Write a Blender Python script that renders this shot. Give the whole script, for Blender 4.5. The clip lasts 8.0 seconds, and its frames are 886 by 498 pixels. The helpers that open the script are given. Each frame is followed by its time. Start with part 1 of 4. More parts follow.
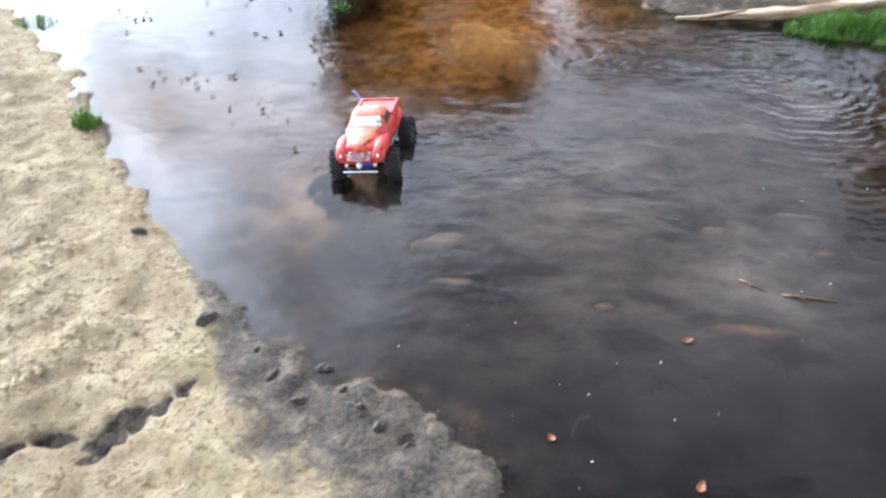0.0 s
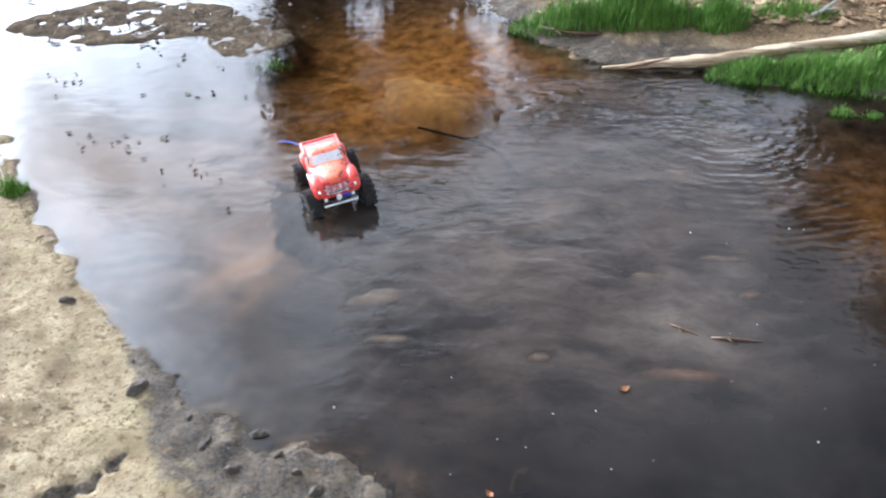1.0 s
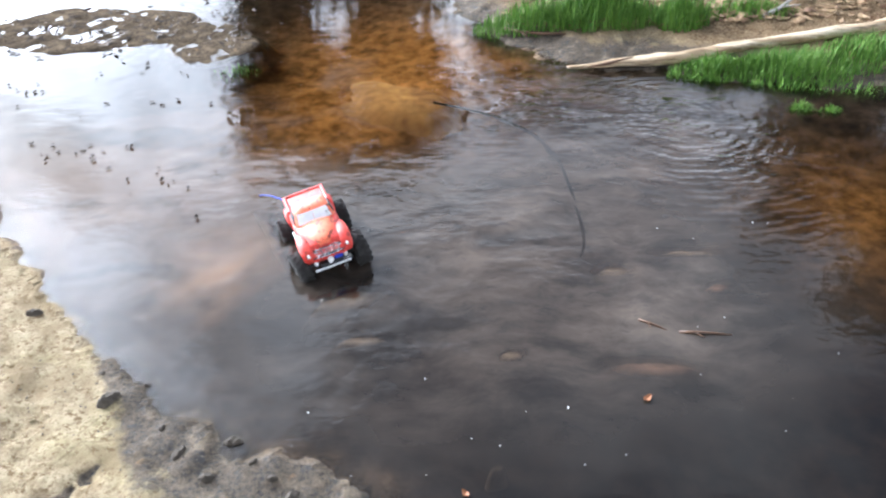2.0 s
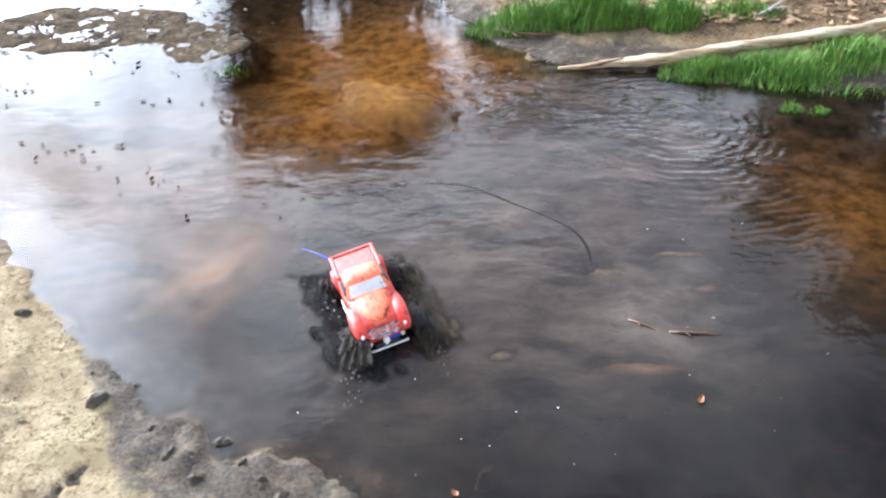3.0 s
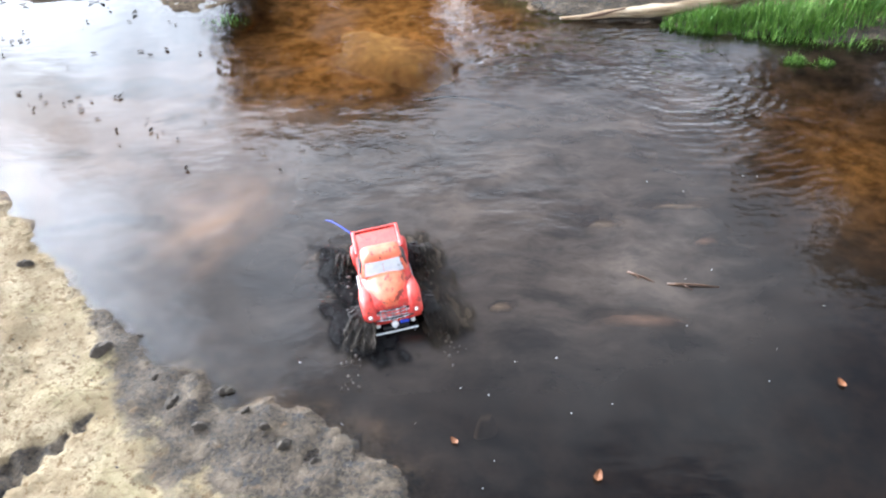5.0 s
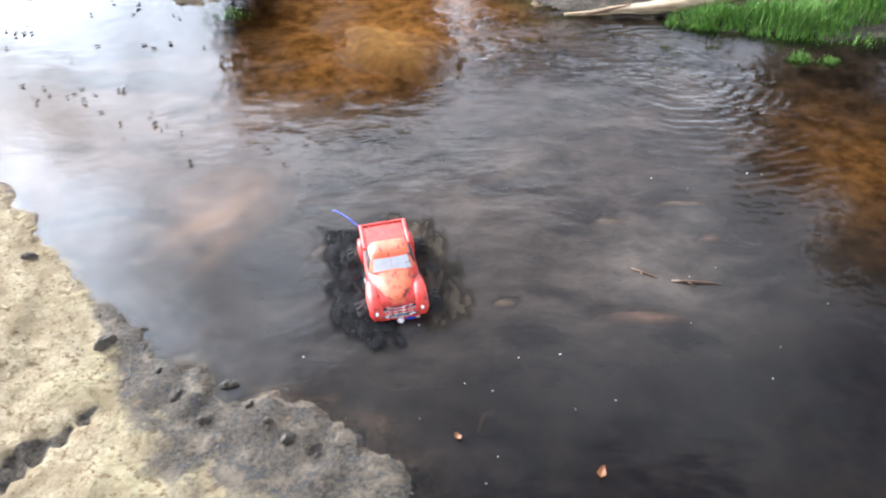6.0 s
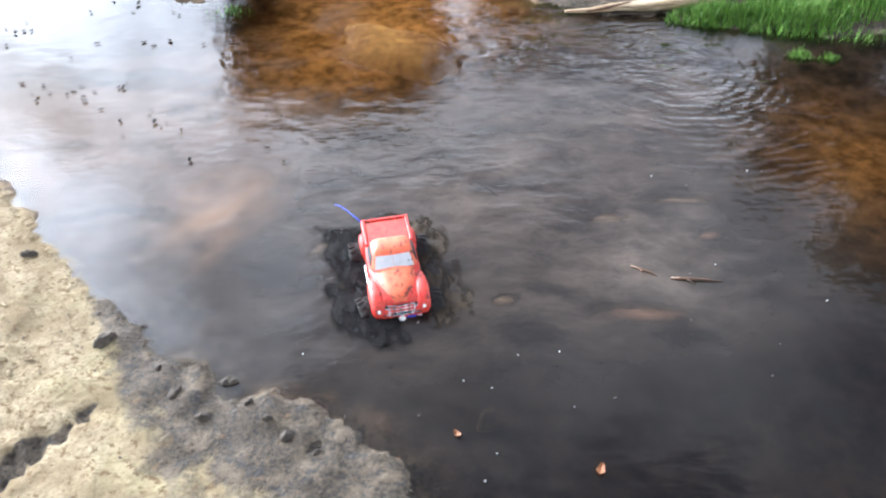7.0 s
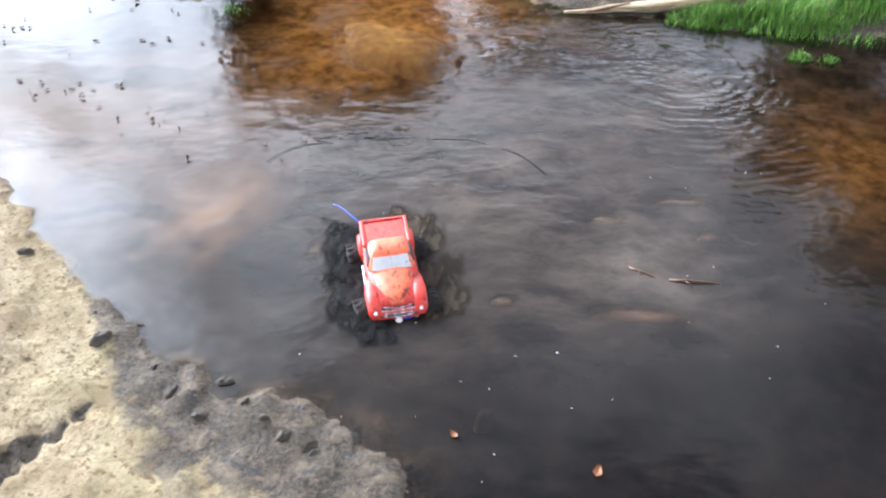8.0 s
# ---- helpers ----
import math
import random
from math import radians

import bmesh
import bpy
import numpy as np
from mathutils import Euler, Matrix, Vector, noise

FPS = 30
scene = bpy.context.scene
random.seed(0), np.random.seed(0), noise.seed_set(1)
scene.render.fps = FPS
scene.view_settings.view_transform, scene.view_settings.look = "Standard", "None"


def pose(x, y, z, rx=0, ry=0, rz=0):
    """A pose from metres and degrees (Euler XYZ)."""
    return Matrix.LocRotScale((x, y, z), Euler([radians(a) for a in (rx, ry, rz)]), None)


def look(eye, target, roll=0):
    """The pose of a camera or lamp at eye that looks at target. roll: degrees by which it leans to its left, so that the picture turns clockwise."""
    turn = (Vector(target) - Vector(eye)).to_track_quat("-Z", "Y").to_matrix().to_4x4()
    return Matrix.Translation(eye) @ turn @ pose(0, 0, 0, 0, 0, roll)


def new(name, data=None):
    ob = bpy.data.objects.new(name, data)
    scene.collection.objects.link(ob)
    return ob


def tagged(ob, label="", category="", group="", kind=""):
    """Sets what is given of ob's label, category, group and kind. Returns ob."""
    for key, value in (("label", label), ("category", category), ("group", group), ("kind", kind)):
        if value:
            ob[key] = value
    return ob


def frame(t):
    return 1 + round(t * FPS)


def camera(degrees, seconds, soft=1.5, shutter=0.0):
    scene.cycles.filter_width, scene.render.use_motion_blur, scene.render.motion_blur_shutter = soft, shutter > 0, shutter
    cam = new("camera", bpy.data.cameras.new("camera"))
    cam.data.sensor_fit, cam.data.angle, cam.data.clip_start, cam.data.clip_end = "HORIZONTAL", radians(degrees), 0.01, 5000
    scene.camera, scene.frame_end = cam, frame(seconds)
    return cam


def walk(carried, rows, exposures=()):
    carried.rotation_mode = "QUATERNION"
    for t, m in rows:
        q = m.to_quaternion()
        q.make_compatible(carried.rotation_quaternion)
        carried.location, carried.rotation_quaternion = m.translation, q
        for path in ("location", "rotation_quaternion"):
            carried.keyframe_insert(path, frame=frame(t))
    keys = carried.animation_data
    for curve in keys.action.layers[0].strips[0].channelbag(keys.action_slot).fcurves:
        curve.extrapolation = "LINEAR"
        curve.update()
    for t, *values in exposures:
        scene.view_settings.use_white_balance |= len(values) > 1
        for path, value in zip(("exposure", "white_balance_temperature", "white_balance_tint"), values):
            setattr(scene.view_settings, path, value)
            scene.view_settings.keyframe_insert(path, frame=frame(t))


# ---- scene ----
cam = camera(56.2, 8.0, soft=2.2, shutter=0.4)
PATH = [
    (0, (-0.089, 0.171, 1.513), (-0.266, 1.704, 0.241), -0.9),
    (0.1, (-0.08, 0.173, 1.519), (-0.236, 1.725, 0.269), -0.75),
    (0.2, (-0.068, 0.176, 1.526), (-0.197, 1.753, 0.306), -0.55),
    (0.3, (-0.06, 0.178, 1.531), (-0.173, 1.77, 0.328), -0.43),
    (0.4, (-0.055, 0.179, 1.534), (-0.155, 1.783, 0.345), -0.34),
    (0.5, (-0.052, 0.18, 1.536), (-0.147, 1.789, 0.353), -0.3),
    (1, (-0.038, 0.187, 1.546), (-0.104, 1.793, 0.355), -0.6),
    (1.5, (-0.036, 0.182, 1.552), (-0.056, 1.79, 0.363), -1.0),
    (3, (-0.027, 0.177, 1.552), (-0.007, 1.787, 0.365), -0.2),
    (3.5, (-0.025, 0.178, 1.555), (-0.01, 1.775, 0.351), -0.4),
    (4, (-0.02, 0.174, 1.558), (0.012, 1.748, 0.325), -0.3),
    (4.5, (-0.022, 0.169, 1.555), (0.001, 1.719, 0.291), -0.3),
    (6, (-0.039, 0.169, 1.552), (-0.02, 1.703, 0.269), 0.3),
    (6.5, (-0.039, 0.165, 1.545), (-0.03, 1.693, 0.254), 0.0),
    (7, (-0.034, 0.169, 1.551), (-0.018, 1.7, 0.263), 0.2),
    (7.5, (-0.037, 0.17, 1.547), (-0.025, 1.706, 0.266), 0.4),
    (8, (-0.034, 0.174, 1.549), (-0.013, 1.704, 0.261), 0.7),
]
walk(cam, [(t, look(eye, target, roll)) for t, eye, target, roll in PATH], [(0, 0.62, 5700, 7), (0.5, 0.48, 5750, 7), (1.0, 0.48, 5800, 7), (1.7, 0.63, 5880, 7), (3.0, 0.78, 5880, 7), (8, 0.76, 5880, 7)])

# ---- light ----
SUN_AZ, SUN_EL = radians(-52), radians(32)      # bearing from +y towards +x, height
world = bpy.data.worlds.new("sky")
scene.world = world
world.use_nodes = True
wn = world.node_tree.nodes
sky = wn.new("ShaderNodeTexSky")
sky.sky_type, sky.sun_disc = "NISHITA", False
sky.sun_elevation, sky.sun_rotation = SUN_EL, SUN_AZ
sky.air_density, sky.dust_density, sky.ozone_density = 1.0, 4.0, 1.0
wn["Background"].inputs[1].default_value = 0.15
# thin bright cloud all over the sky, thicker in drifts
wl = world.node_tree.links
grey, lift, haze, drift, thick, cover = (wn.new("ShaderNode" + k) for k in ("RGBToBW", "Math", "MixRGB", "TexNoise", "ValToRGB", "MixRGB"))
spot = wn.new("ShaderNodeTexCoord")
wl.new(spot.outputs["Generated"], drift.inputs["Vector"])
drift.inputs["Scale"].default_value, drift.inputs["Detail"].default_value = 3.6, 6.0
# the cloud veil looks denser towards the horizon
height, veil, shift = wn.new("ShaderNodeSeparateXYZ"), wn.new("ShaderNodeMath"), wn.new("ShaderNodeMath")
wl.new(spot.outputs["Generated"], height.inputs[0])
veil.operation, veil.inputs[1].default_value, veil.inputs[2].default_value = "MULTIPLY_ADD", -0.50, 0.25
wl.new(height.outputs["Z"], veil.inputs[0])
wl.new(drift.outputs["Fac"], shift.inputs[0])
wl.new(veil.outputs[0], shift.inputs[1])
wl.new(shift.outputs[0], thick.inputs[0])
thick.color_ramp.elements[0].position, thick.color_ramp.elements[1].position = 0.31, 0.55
wl.new(sky.outputs[0], grey.inputs[0])
lift.operation, lift.inputs[1].default_value, lift.inputs[2].default_value = "MULTIPLY_ADD", 4.4, 0.0
wl.new(grey.outputs[0], lift.inputs[0])
haze.blend_type, haze.inputs[0].default_value, haze.inputs[2].default_value = "MULTIPLY", 1.0, (0.98, 1.0, 1.09, 1)
wl.new(lift.outputs[0], haze.inputs[1])
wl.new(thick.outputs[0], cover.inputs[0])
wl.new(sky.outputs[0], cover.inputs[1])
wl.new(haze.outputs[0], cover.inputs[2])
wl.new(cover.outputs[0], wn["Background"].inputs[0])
sun = new("sun", bpy.data.lights.new("sun", "SUN"))
sun.data.energy, sun.data.angle, sun.data.color = 1.0, radians(8), (1.0, 0.97, 0.92)
to_sun = Vector((math.sin(SUN_AZ) * math.cos(SUN_EL), math.cos(SUN_AZ) * math.cos(SUN_EL), math.sin(SUN_EL)))
sun.matrix_world = look(to_sun * 30, (0, 0, 0))


# ---- materials ----
class Mat:
    """A node material with a Principled shader and short ways to wire it."""

    def __init__(self, name, color=(0.5, 0.5, 0.5), rough=0.6, metal=0.0, coat=0.0):
        self.m = bpy.data.materials.new(name)
        self.m.use_nodes = True
        self.t = self.m.node_tree
        self.b = self.t.nodes["Principled BSDF"]
        self.b.inputs["Base Color"].default_value = (*color, 1)
        self.b.inputs["Roughness"].default_value = rough
        self.b.inputs["Metallic"].default_value = metal
        self.b.inputs["Coat Weight"].default_value = coat

    def node(self, kind, **values):
        n = self.t.nodes.new("ShaderNode" + kind)
        for k, v in values.items():
            n.inputs[k.replace("_", " ")].default_value = v
        return n

    def link(self, a, b):
        self.t.links.new(a, b)

    def place(self):
        return self.node("TexCoord").outputs["Object"]

    def noise(self, scale, detail=4.0, rough=0.6, where=None, stretch=None):
        n = self.node("TexNoise", Scale=scale, Detail=detail, Roughness=rough)
        where = where or self.place()
        if stretch:
            m = self.node("Mapping", Scale=stretch)
            self.link(where, m.inputs["Vector"])
            where = m.outputs[0]
        self.link(where, n.inputs["Vector"])
        return n.outputs["Fac"]

    def ramp(self, fac, *stops):
        r = self.t.nodes.new("ShaderNodeValToRGB")
        e = r.color_ramp.elements
        while len(e) < len(stops):
            e.new(0.5)
        for el, (p, c) in zip(e, stops):
            el.position = p
            el.color = (*c, 1) if isinstance(c, tuple) else (c, c, c, 1)
        self.link(fac, r.inputs[0])
        return r.outputs[0]

    def mix(self, fac, a, b, kind="MIX"):
        n = self.t.nodes.new("ShaderNodeMix")
        n.data_type, n.blend_type = "RGBA", kind
        for sock, v in ((n.inputs[0], fac), (n.inputs[6], a), (n.inputs[7], b)):
            if isinstance(v, (int, float)):
                sock.default_value = v if sock == n.inputs[0] else (v, v, v, 1)
            elif isinstance(v, tuple):
                sock.default_value = (*v, 1)
            else:
                self.link(v, sock)
        return n.outputs[2]

    def math(self, op, a, b=0.0, clamp=False):
        n = self.t.nodes.new("ShaderNodeMath")
        n.operation, n.use_clamp = op, clamp
        for sock, v in zip(n.inputs, (a, b)):
            if isinstance(v, (int, float)):
                sock.default_value = v
            else:
                self.link(v, sock)
        return n.outputs[0]

    def attr(self, name):
        n = self.t.nodes.new("ShaderNodeAttribute")
        n.attribute_name = name
        return n.outputs["Fac"]

    def bump(self, height, distance=0.01, strength=1.0, after=None):
        n = self.node("Bump", Strength=strength, Distance=distance)
        self.link(height, n.inputs["Height"])
        if after:
            self.link(after, n.inputs["Normal"])
        return n.outputs[0]

    def set(self, **socks):
        for k, v in socks.items():
            self.link(v, self.b.inputs[k.replace("_", " ")])
        return self.m


def plain(name, color, rough=0.5, metal=0.0, coat=0.0, scale=60.0, vary=0.25, relief=0.0006):
    """A coloured material with mottling at two scales and a little relief."""
    m = Mat(name, color, rough, metal, coat)
    big, fine = m.noise(scale * 0.15), m.noise(scale, 6)
    both = m.math("ADD", m.math("MULTIPLY", big, 0.6), m.math("MULTIPLY", fine, 0.4))
    dark = tuple(c * (1 - vary) for c in color)
    light = tuple(min(1, c * (1 + vary)) for c in color)
    col = m.ramp(both, (0.35, dark), (0.65, light))
    return m.set(Base_Color=col, Normal=m.bump(fine, relief), Roughness=m.ramp(fine, (0.3, max(0, rough - 0.08)), (0.7, min(1, rough + 0.1))))


def ground_material():
    m = Mat("earth", rough=0.9)
    big, mid, fine = m.noise(2.2, 5), m.noise(14, 6, 0.65), m.noise(90, 5, 0.7)
    grain = m.noise(420, 2)
    sand = m.mix(m.ramp(mid, (0.36, 0.0), (0.66, 1.0)), (0.27, 0.205, 0.120), (0.47, 0.385, 0.250))
    sand = m.mix(m.ramp(fine, (0.34, 0.8), (0.52, 0.0)), sand, (0.20, 0.15, 0.09))
    sand = m.mix(m.ramp(big, (0.5, 0.0), (0.7, 0.5)), sand, (0.48, 0.43, 0.22))
    sand = m.mix(m.ramp(m.noise(5.5, 5, 0.65), (0.48, 0.0), (0.64, 0.75)), sand, (0.22, 0.165, 0.095))
    crack = m.node('TexVoronoi', Scale=9.0, Randomness=1.0)
    crack.feature = 'DISTANCE_TO_EDGE'
    warp = m.mix(0.12, m.place(), m.node('TexNoise', Scale=12.0).outputs['Color'], 'ADD')
    m.link(warp, crack.inputs['Vector'])
    split = m.math('MULTIPLY', m.ramp(crack.outputs['Distance'], (0.0, 1.0), (0.035, 0.0)), m.ramp(big, (0.42, 0.0), (0.56, 1.0)))
    sand = m.mix(m.math('MULTIPLY', split, 0.35), sand, (0.12, 0.085, 0.05))
    specks = m.ramp(m.noise(46, 4, 0.72), (0.545, 0.0), (0.62, 0.95))
    sand = m.mix(specks, sand, (0.17, 0.115, 0.06))
    mud = m.mix(m.ramp(fine, (0.35, 0.0), (0.65, 1.0)), (0.030, 0.025, 0.020), (0.125, 0.098, 0.070))
    blot = m.noise(26, 4, 0.6)
    mud = m.mix(m.ramp(mid, (0.52, 0.0), (0.66, 0.75)), mud, (0.20, 0.155, 0.105))
    mud = m.mix(m.ramp(blot, (0.56, 0.0), (0.66, 0.75)), mud, (0.042, 0.042, 0.044))
    mud = m.mix(m.ramp(m.noise(19, 3), (0.66, 0.0), (0.74, 0.6)), mud, (0.25, 0.15, 0.075))
    wet = m.math("ADD", m.attr("wet"), m.math("MULTIPLY", m.math("SUBTRACT", mid, 0.5), 1.5), True)
    wet = m.ramp(wet, (0.3, 0.0), (0.62, 1.0))
    col = m.mix(wet, sand, mud)
    bed = m.mix(m.ramp(mid, (0.38, 0.0), (0.62, 1.0)), (0.055, 0.046, 0.041), (0.19, 0.148, 0.122))
    rust = m.mix(m.ramp(mid, (0.36, 0.0), (0.66, 1.0)), (0.26, 0.13, 0.036), (0.85, 0.47, 0.15))
    bed = m.mix(m.attr("rust"), bed, rust)
    bed = m.mix(m.attr("pale"), bed, (0.74, 0.58, 0.50))
    bed = m.mix(m.attr("tan"), bed, (0.70, 0.48, 0.33))
    col = m.mix(m.attr("bed"), col, bed)
    litter = m.ramp(fine, (0.3, (0.06, 0.035, 0.02)), (0.5, (0.18, 0.12, 0.065)), (0.7, (0.35, 0.26, 0.15)))
    col = m.mix(m.attr("litter"), col, litter)
    m.link(m.math("MULTIPLY", m.math("SUBTRACT", 1.0, m.attr("sunk")), 0.16), m.b.inputs["Specular IOR Level"])
    rough = m.mix(wet, 0.95, m.ramp(fine, (0.35, 0.50), (0.65, 0.85)))
    rough = m.mix(m.attr("sunk"), rough, 1.0)
    dry = m.math("SUBTRACT", 1.0, m.math("MULTIPLY", m.attr("sunk"), 0.92))
    n = m.bump(m.math("MULTIPLY", mid, dry), 0.02, 0.8)
    n = m.bump(m.math("MULTIPLY", fine, dry), 0.008, 0.9, n)
    n = m.bump(m.math("MULTIPLY", grain, dry), 0.0010, 0.5, n)
    return m.set(Base_Color=col, Roughness=rough, Normal=n)


def water_material(name="water", clear_tint=(0.15, 0.112, 0.076), murky=0.5):
    m = Mat(name)
    t = m.t
    t.nodes.remove(m.b)
    where = m.place()
    n1 = m.noise(8, 3, 0.5, where, (1.0, 1.7, 1.0))
    n2 = m.noise(27, 3, 0.55, where, (0.9, 1.6, 1.0))
    gust = m.ramp(m.noise(2.6, 3, 0.5, where), (0.36, 0.25), (0.64, 1.5))
    amp = m.math("MULTIPLY", m.attr("ripple"), gust)
    h = m.math("ADD", m.math("MULTIPLY", n1, 1.0), m.math("MULTIPLY", n2, 0.30))
    rings = m.node("TexWave", Scale=7.0, Distortion=5.0, Detail=2.0)
    rings.wave_type, rings.rings_direction = "RINGS", "Z"
    off = m.node("Mapping", Location=(-0.92, -3.15, 0.0))
    m.link(where, off.inputs["Vector"])
    m.link(off.outputs[0], rings.inputs["Vector"])
    swell = m.math("MULTIPLY", rings.outputs["Fac"], m.attr("rings"))
    normal = m.bump(m.math("ADD", m.math("MULTIPLY", h, amp), swell), 0.02, 1.0)
    fres = m.node("Fresnel", IOR=1.33)
    m.link(normal, fres.inputs["Normal"])
    gloss = m.node("BsdfGlossy", Color=(1, 1, 1, 1), Roughness=0.0)
    m.link(normal, gloss.inputs["Normal"])
    clear = m.node("BsdfTransparent")
    m.link(m.ramp(m.attr("deep"), (0.0, (0.54, 0.49, 0.43)), (0.22, (0.36, 0.325, 0.285)), (1.0, clear_tint)), clear.inputs["Color"])
    cloud = m.noise(3.2, 5, 0.6, where, (1.0, 1.5, 1.0))
    silt = m.node("BsdfDiffuse")
    dull = m.ramp(cloud, (0.35, (0.003, 0.0028, 0.0026)), (0.65, (0.010, 0.0088, 0.0074)))
    bent = m.node('TexNoise', Scale=3.5, Detail=4.0)
    m.link(where, bent.inputs['Vector'])
    flow = m.mix(0.22, where, bent.outputs['Color'], 'ADD')
    swirl = m.ramp(m.noise(3.6, 7, 0.62, flow, (1.0, 2.0, 1.0)), (0.38, 0.25), (0.52, 0.6), (0.66, 1.0))
    smudge = m.ramp(m.noise(13, 4, 0.6, flow, (1.0, 2.6, 1.0)), (0.56, 0.0), (0.70, 0.5))
    stirred = m.mix(m.math("MULTIPLY", m.attr("stir"), swirl), dull, (0.116, 0.090, 0.070))
    m.link(m.mix(m.math("MULTIPLY", m.attr("stir"), smudge), stirred, (0.016, 0.015, 0.015)), silt.inputs["Color"])
    murk = m.math("ADD", m.attr("silt"), m.math("MULTIPLY", m.math("SUBTRACT", cloud, 0.5), murky), True)
    under, top = m.node("MixShader"), m.node("MixShader")
    m.link(murk, under.inputs[0])
    m.link(clear.outputs[0], under.inputs[1])
    m.link(silt.outputs[0], under.inputs[2])
    m.link(fres.outputs[0], top.inputs[0])
    m.link(under.outputs[0], top.inputs[1])
    m.link(gloss.outputs[0], top.inputs[2])
    m.link(top.outputs[0], t.nodes["Material Output"].inputs[0])
    return m.m


def truck_paint(name="red_paint", a=(0.70, 0.040, 0.030), b=(0.76, 0.085, 0.055)):
    m = Mat(name, a, 0.45, 0.0, 0.12)
    big, fine = m.noise(35, 5), m.noise(260, 4)
    col = m.mix(m.ramp(big, (0.4, 0.0), (0.7, 1.0)), a, b)
    spots = m.ramp(m.noise(75, 5, 0.75, None, (1.0, 0.45, 1.0)), (0.552, 0.0), (0.61, 0.9))
    col = m.mix(spots, col, (0.13, 0.03, 0.02))
    return m.set(Base_Color=col, Roughness=m.ramp(fine, (0.3, 0.38), (0.7, 0.55)), Normal=m.bump(fine, 0.0004))


def leaf_material(name, a, b):
    m = Mat(name, a, 0.7)
    geo = m.node("NewGeometry")
    col = m.ramp(geo.outputs["Random Per Island"], (0.0, a), (1.0, b))
    return m.set(Base_Color=m.mix(m.ramp(m.noise(30), (0.35, 0.0), (0.7, 0.5)), col, tuple(c * 0.6 for c in a)))


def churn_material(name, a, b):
    """Stirred-up water that breaks into the calm pool at its rim; its weak reflection is painted dark."""
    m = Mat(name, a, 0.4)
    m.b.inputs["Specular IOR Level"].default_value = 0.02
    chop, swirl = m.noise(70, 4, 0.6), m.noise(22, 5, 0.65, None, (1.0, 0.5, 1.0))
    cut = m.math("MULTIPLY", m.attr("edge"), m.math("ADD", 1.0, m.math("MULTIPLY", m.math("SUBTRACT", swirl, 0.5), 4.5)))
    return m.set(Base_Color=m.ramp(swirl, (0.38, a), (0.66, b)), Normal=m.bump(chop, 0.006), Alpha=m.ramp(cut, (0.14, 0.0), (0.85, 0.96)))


def spray_material():
    """Thrown muddy water: streaks along the throw, torn into gaps towards the end."""
    m = Mat("muddy_spray", (0.05, 0.038, 0.028), 0.7)
    m.b.inputs["Specular IOR Level"].default_value = 0.15
    both = m.node("CombineXYZ")
    m.link(m.attr("across"), both.inputs[0])
    m.link(m.math("MULTIPLY", m.attr("along"), 0.35), both.inputs[1])
    streak = m.noise(9, 4, 0.7, both.outputs[0])
    cut = m.math("SUBTRACT", m.math("ADD", streak, 0.22), m.math("MULTIPLY", m.attr("along"), 0.42))
    col = m.ramp(streak, (0.35, (0.006, 0.005, 0.004)), (0.7, (0.040, 0.030, 0.021)))
    return m.set(Base_Color=col, Alpha=m.ramp(cut, (0.42, 0.0), (0.56, 0.9)), Normal=m.bump(streak, 0.01))


EARTH, WATER, RED = ground_material(), water_material(), truck_paint()
BLACK = plain("black_plastic", (0.02, 0.02, 0.022), 0.45)
RUBBER = plain("muddy_rubber", (0.018, 0.016, 0.014), 0.8, scale=120, vary=0.5, relief=0.001)
RIM = plain("muddy_rim", (0.05, 0.045, 0.04), 0.4, 0.3)
WHITE = plain("white_plastic", (0.82, 0.82, 0.80), 0.35, vary=0.08)
CHROME = plain("worn_chrome", (0.75, 0.75, 0.74), 0.22, 1.0, vary=0.1)
GLASSY = plain("pale_window_film", (0.74, 0.75, 0.76), 0.22, 0.0, 0.3, vary=0.14, relief=0.0001)
HOODRED = truck_paint("orange_red_paint", (0.78, 0.12, 0.048), (0.82, 0.21, 0.10))
BLUE = plain("blue_nylon", (0.02, 0.05, 0.42), 0.6)
STEEL = plain("grey_steel", (0.3, 0.3, 0.31), 0.35, 1.0)


def split_wood(name, pale, brown, length=(0.12, 1.0, 1.0)):
    """Barkless wood with long grain, brown streaks and open splits."""
    m = Mat(name, pale, 0.85)
    grain, broad = m.noise(90, 6, 0.65, None, length), m.noise(16, 5, 0.6, None, length)
    col = m.mix(m.ramp(broad, (0.40, 0.0), (0.56, 0.9)), pale, brown)
    col = m.mix(m.ramp(grain, (0.34, 0.75), (0.48, 0.0)), col, tuple(c * 0.35 for c in brown))
    return m.set(Base_Color=col, Normal=m.bump(grain, 0.006, 1.0, m.bump(broad, 0.012)))


DRYWOOD = split_wood("weathered_wood", (0.66, 0.56, 0.40), (0.36, 0.24, 0.13))
WETWOOD = plain("wet_wood", (0.12, 0.06, 0.03), 0.5, scale=40, vary=0.4, relief=0.003)
BARK = plain("pale_bark", (0.40, 0.35, 0.30), 0.85, scale=20, vary=0.3, relief=0.01)
STONE = plain("silty_stone", (0.40, 0.32, 0.24), 0.8, scale=45, vary=0.4, relief=0.003)
GRASS = leaf_material("grass", (0.050, 0.15, 0.009), (0.19, 0.34, 0.04))
FOLIAGE = leaf_material("foliage", (0.030, 0.040, 0.012), (0.075, 0.085, 0.030))
DEADLEAF = leaf_material("dead_leaf", (0.13, 0.06, 0.025), (0.42, 0.29, 0.15))
DARKLEAF = leaf_material("wet_leaf", (0.035, 0.028, 0.022), (0.12, 0.075, 0.045))
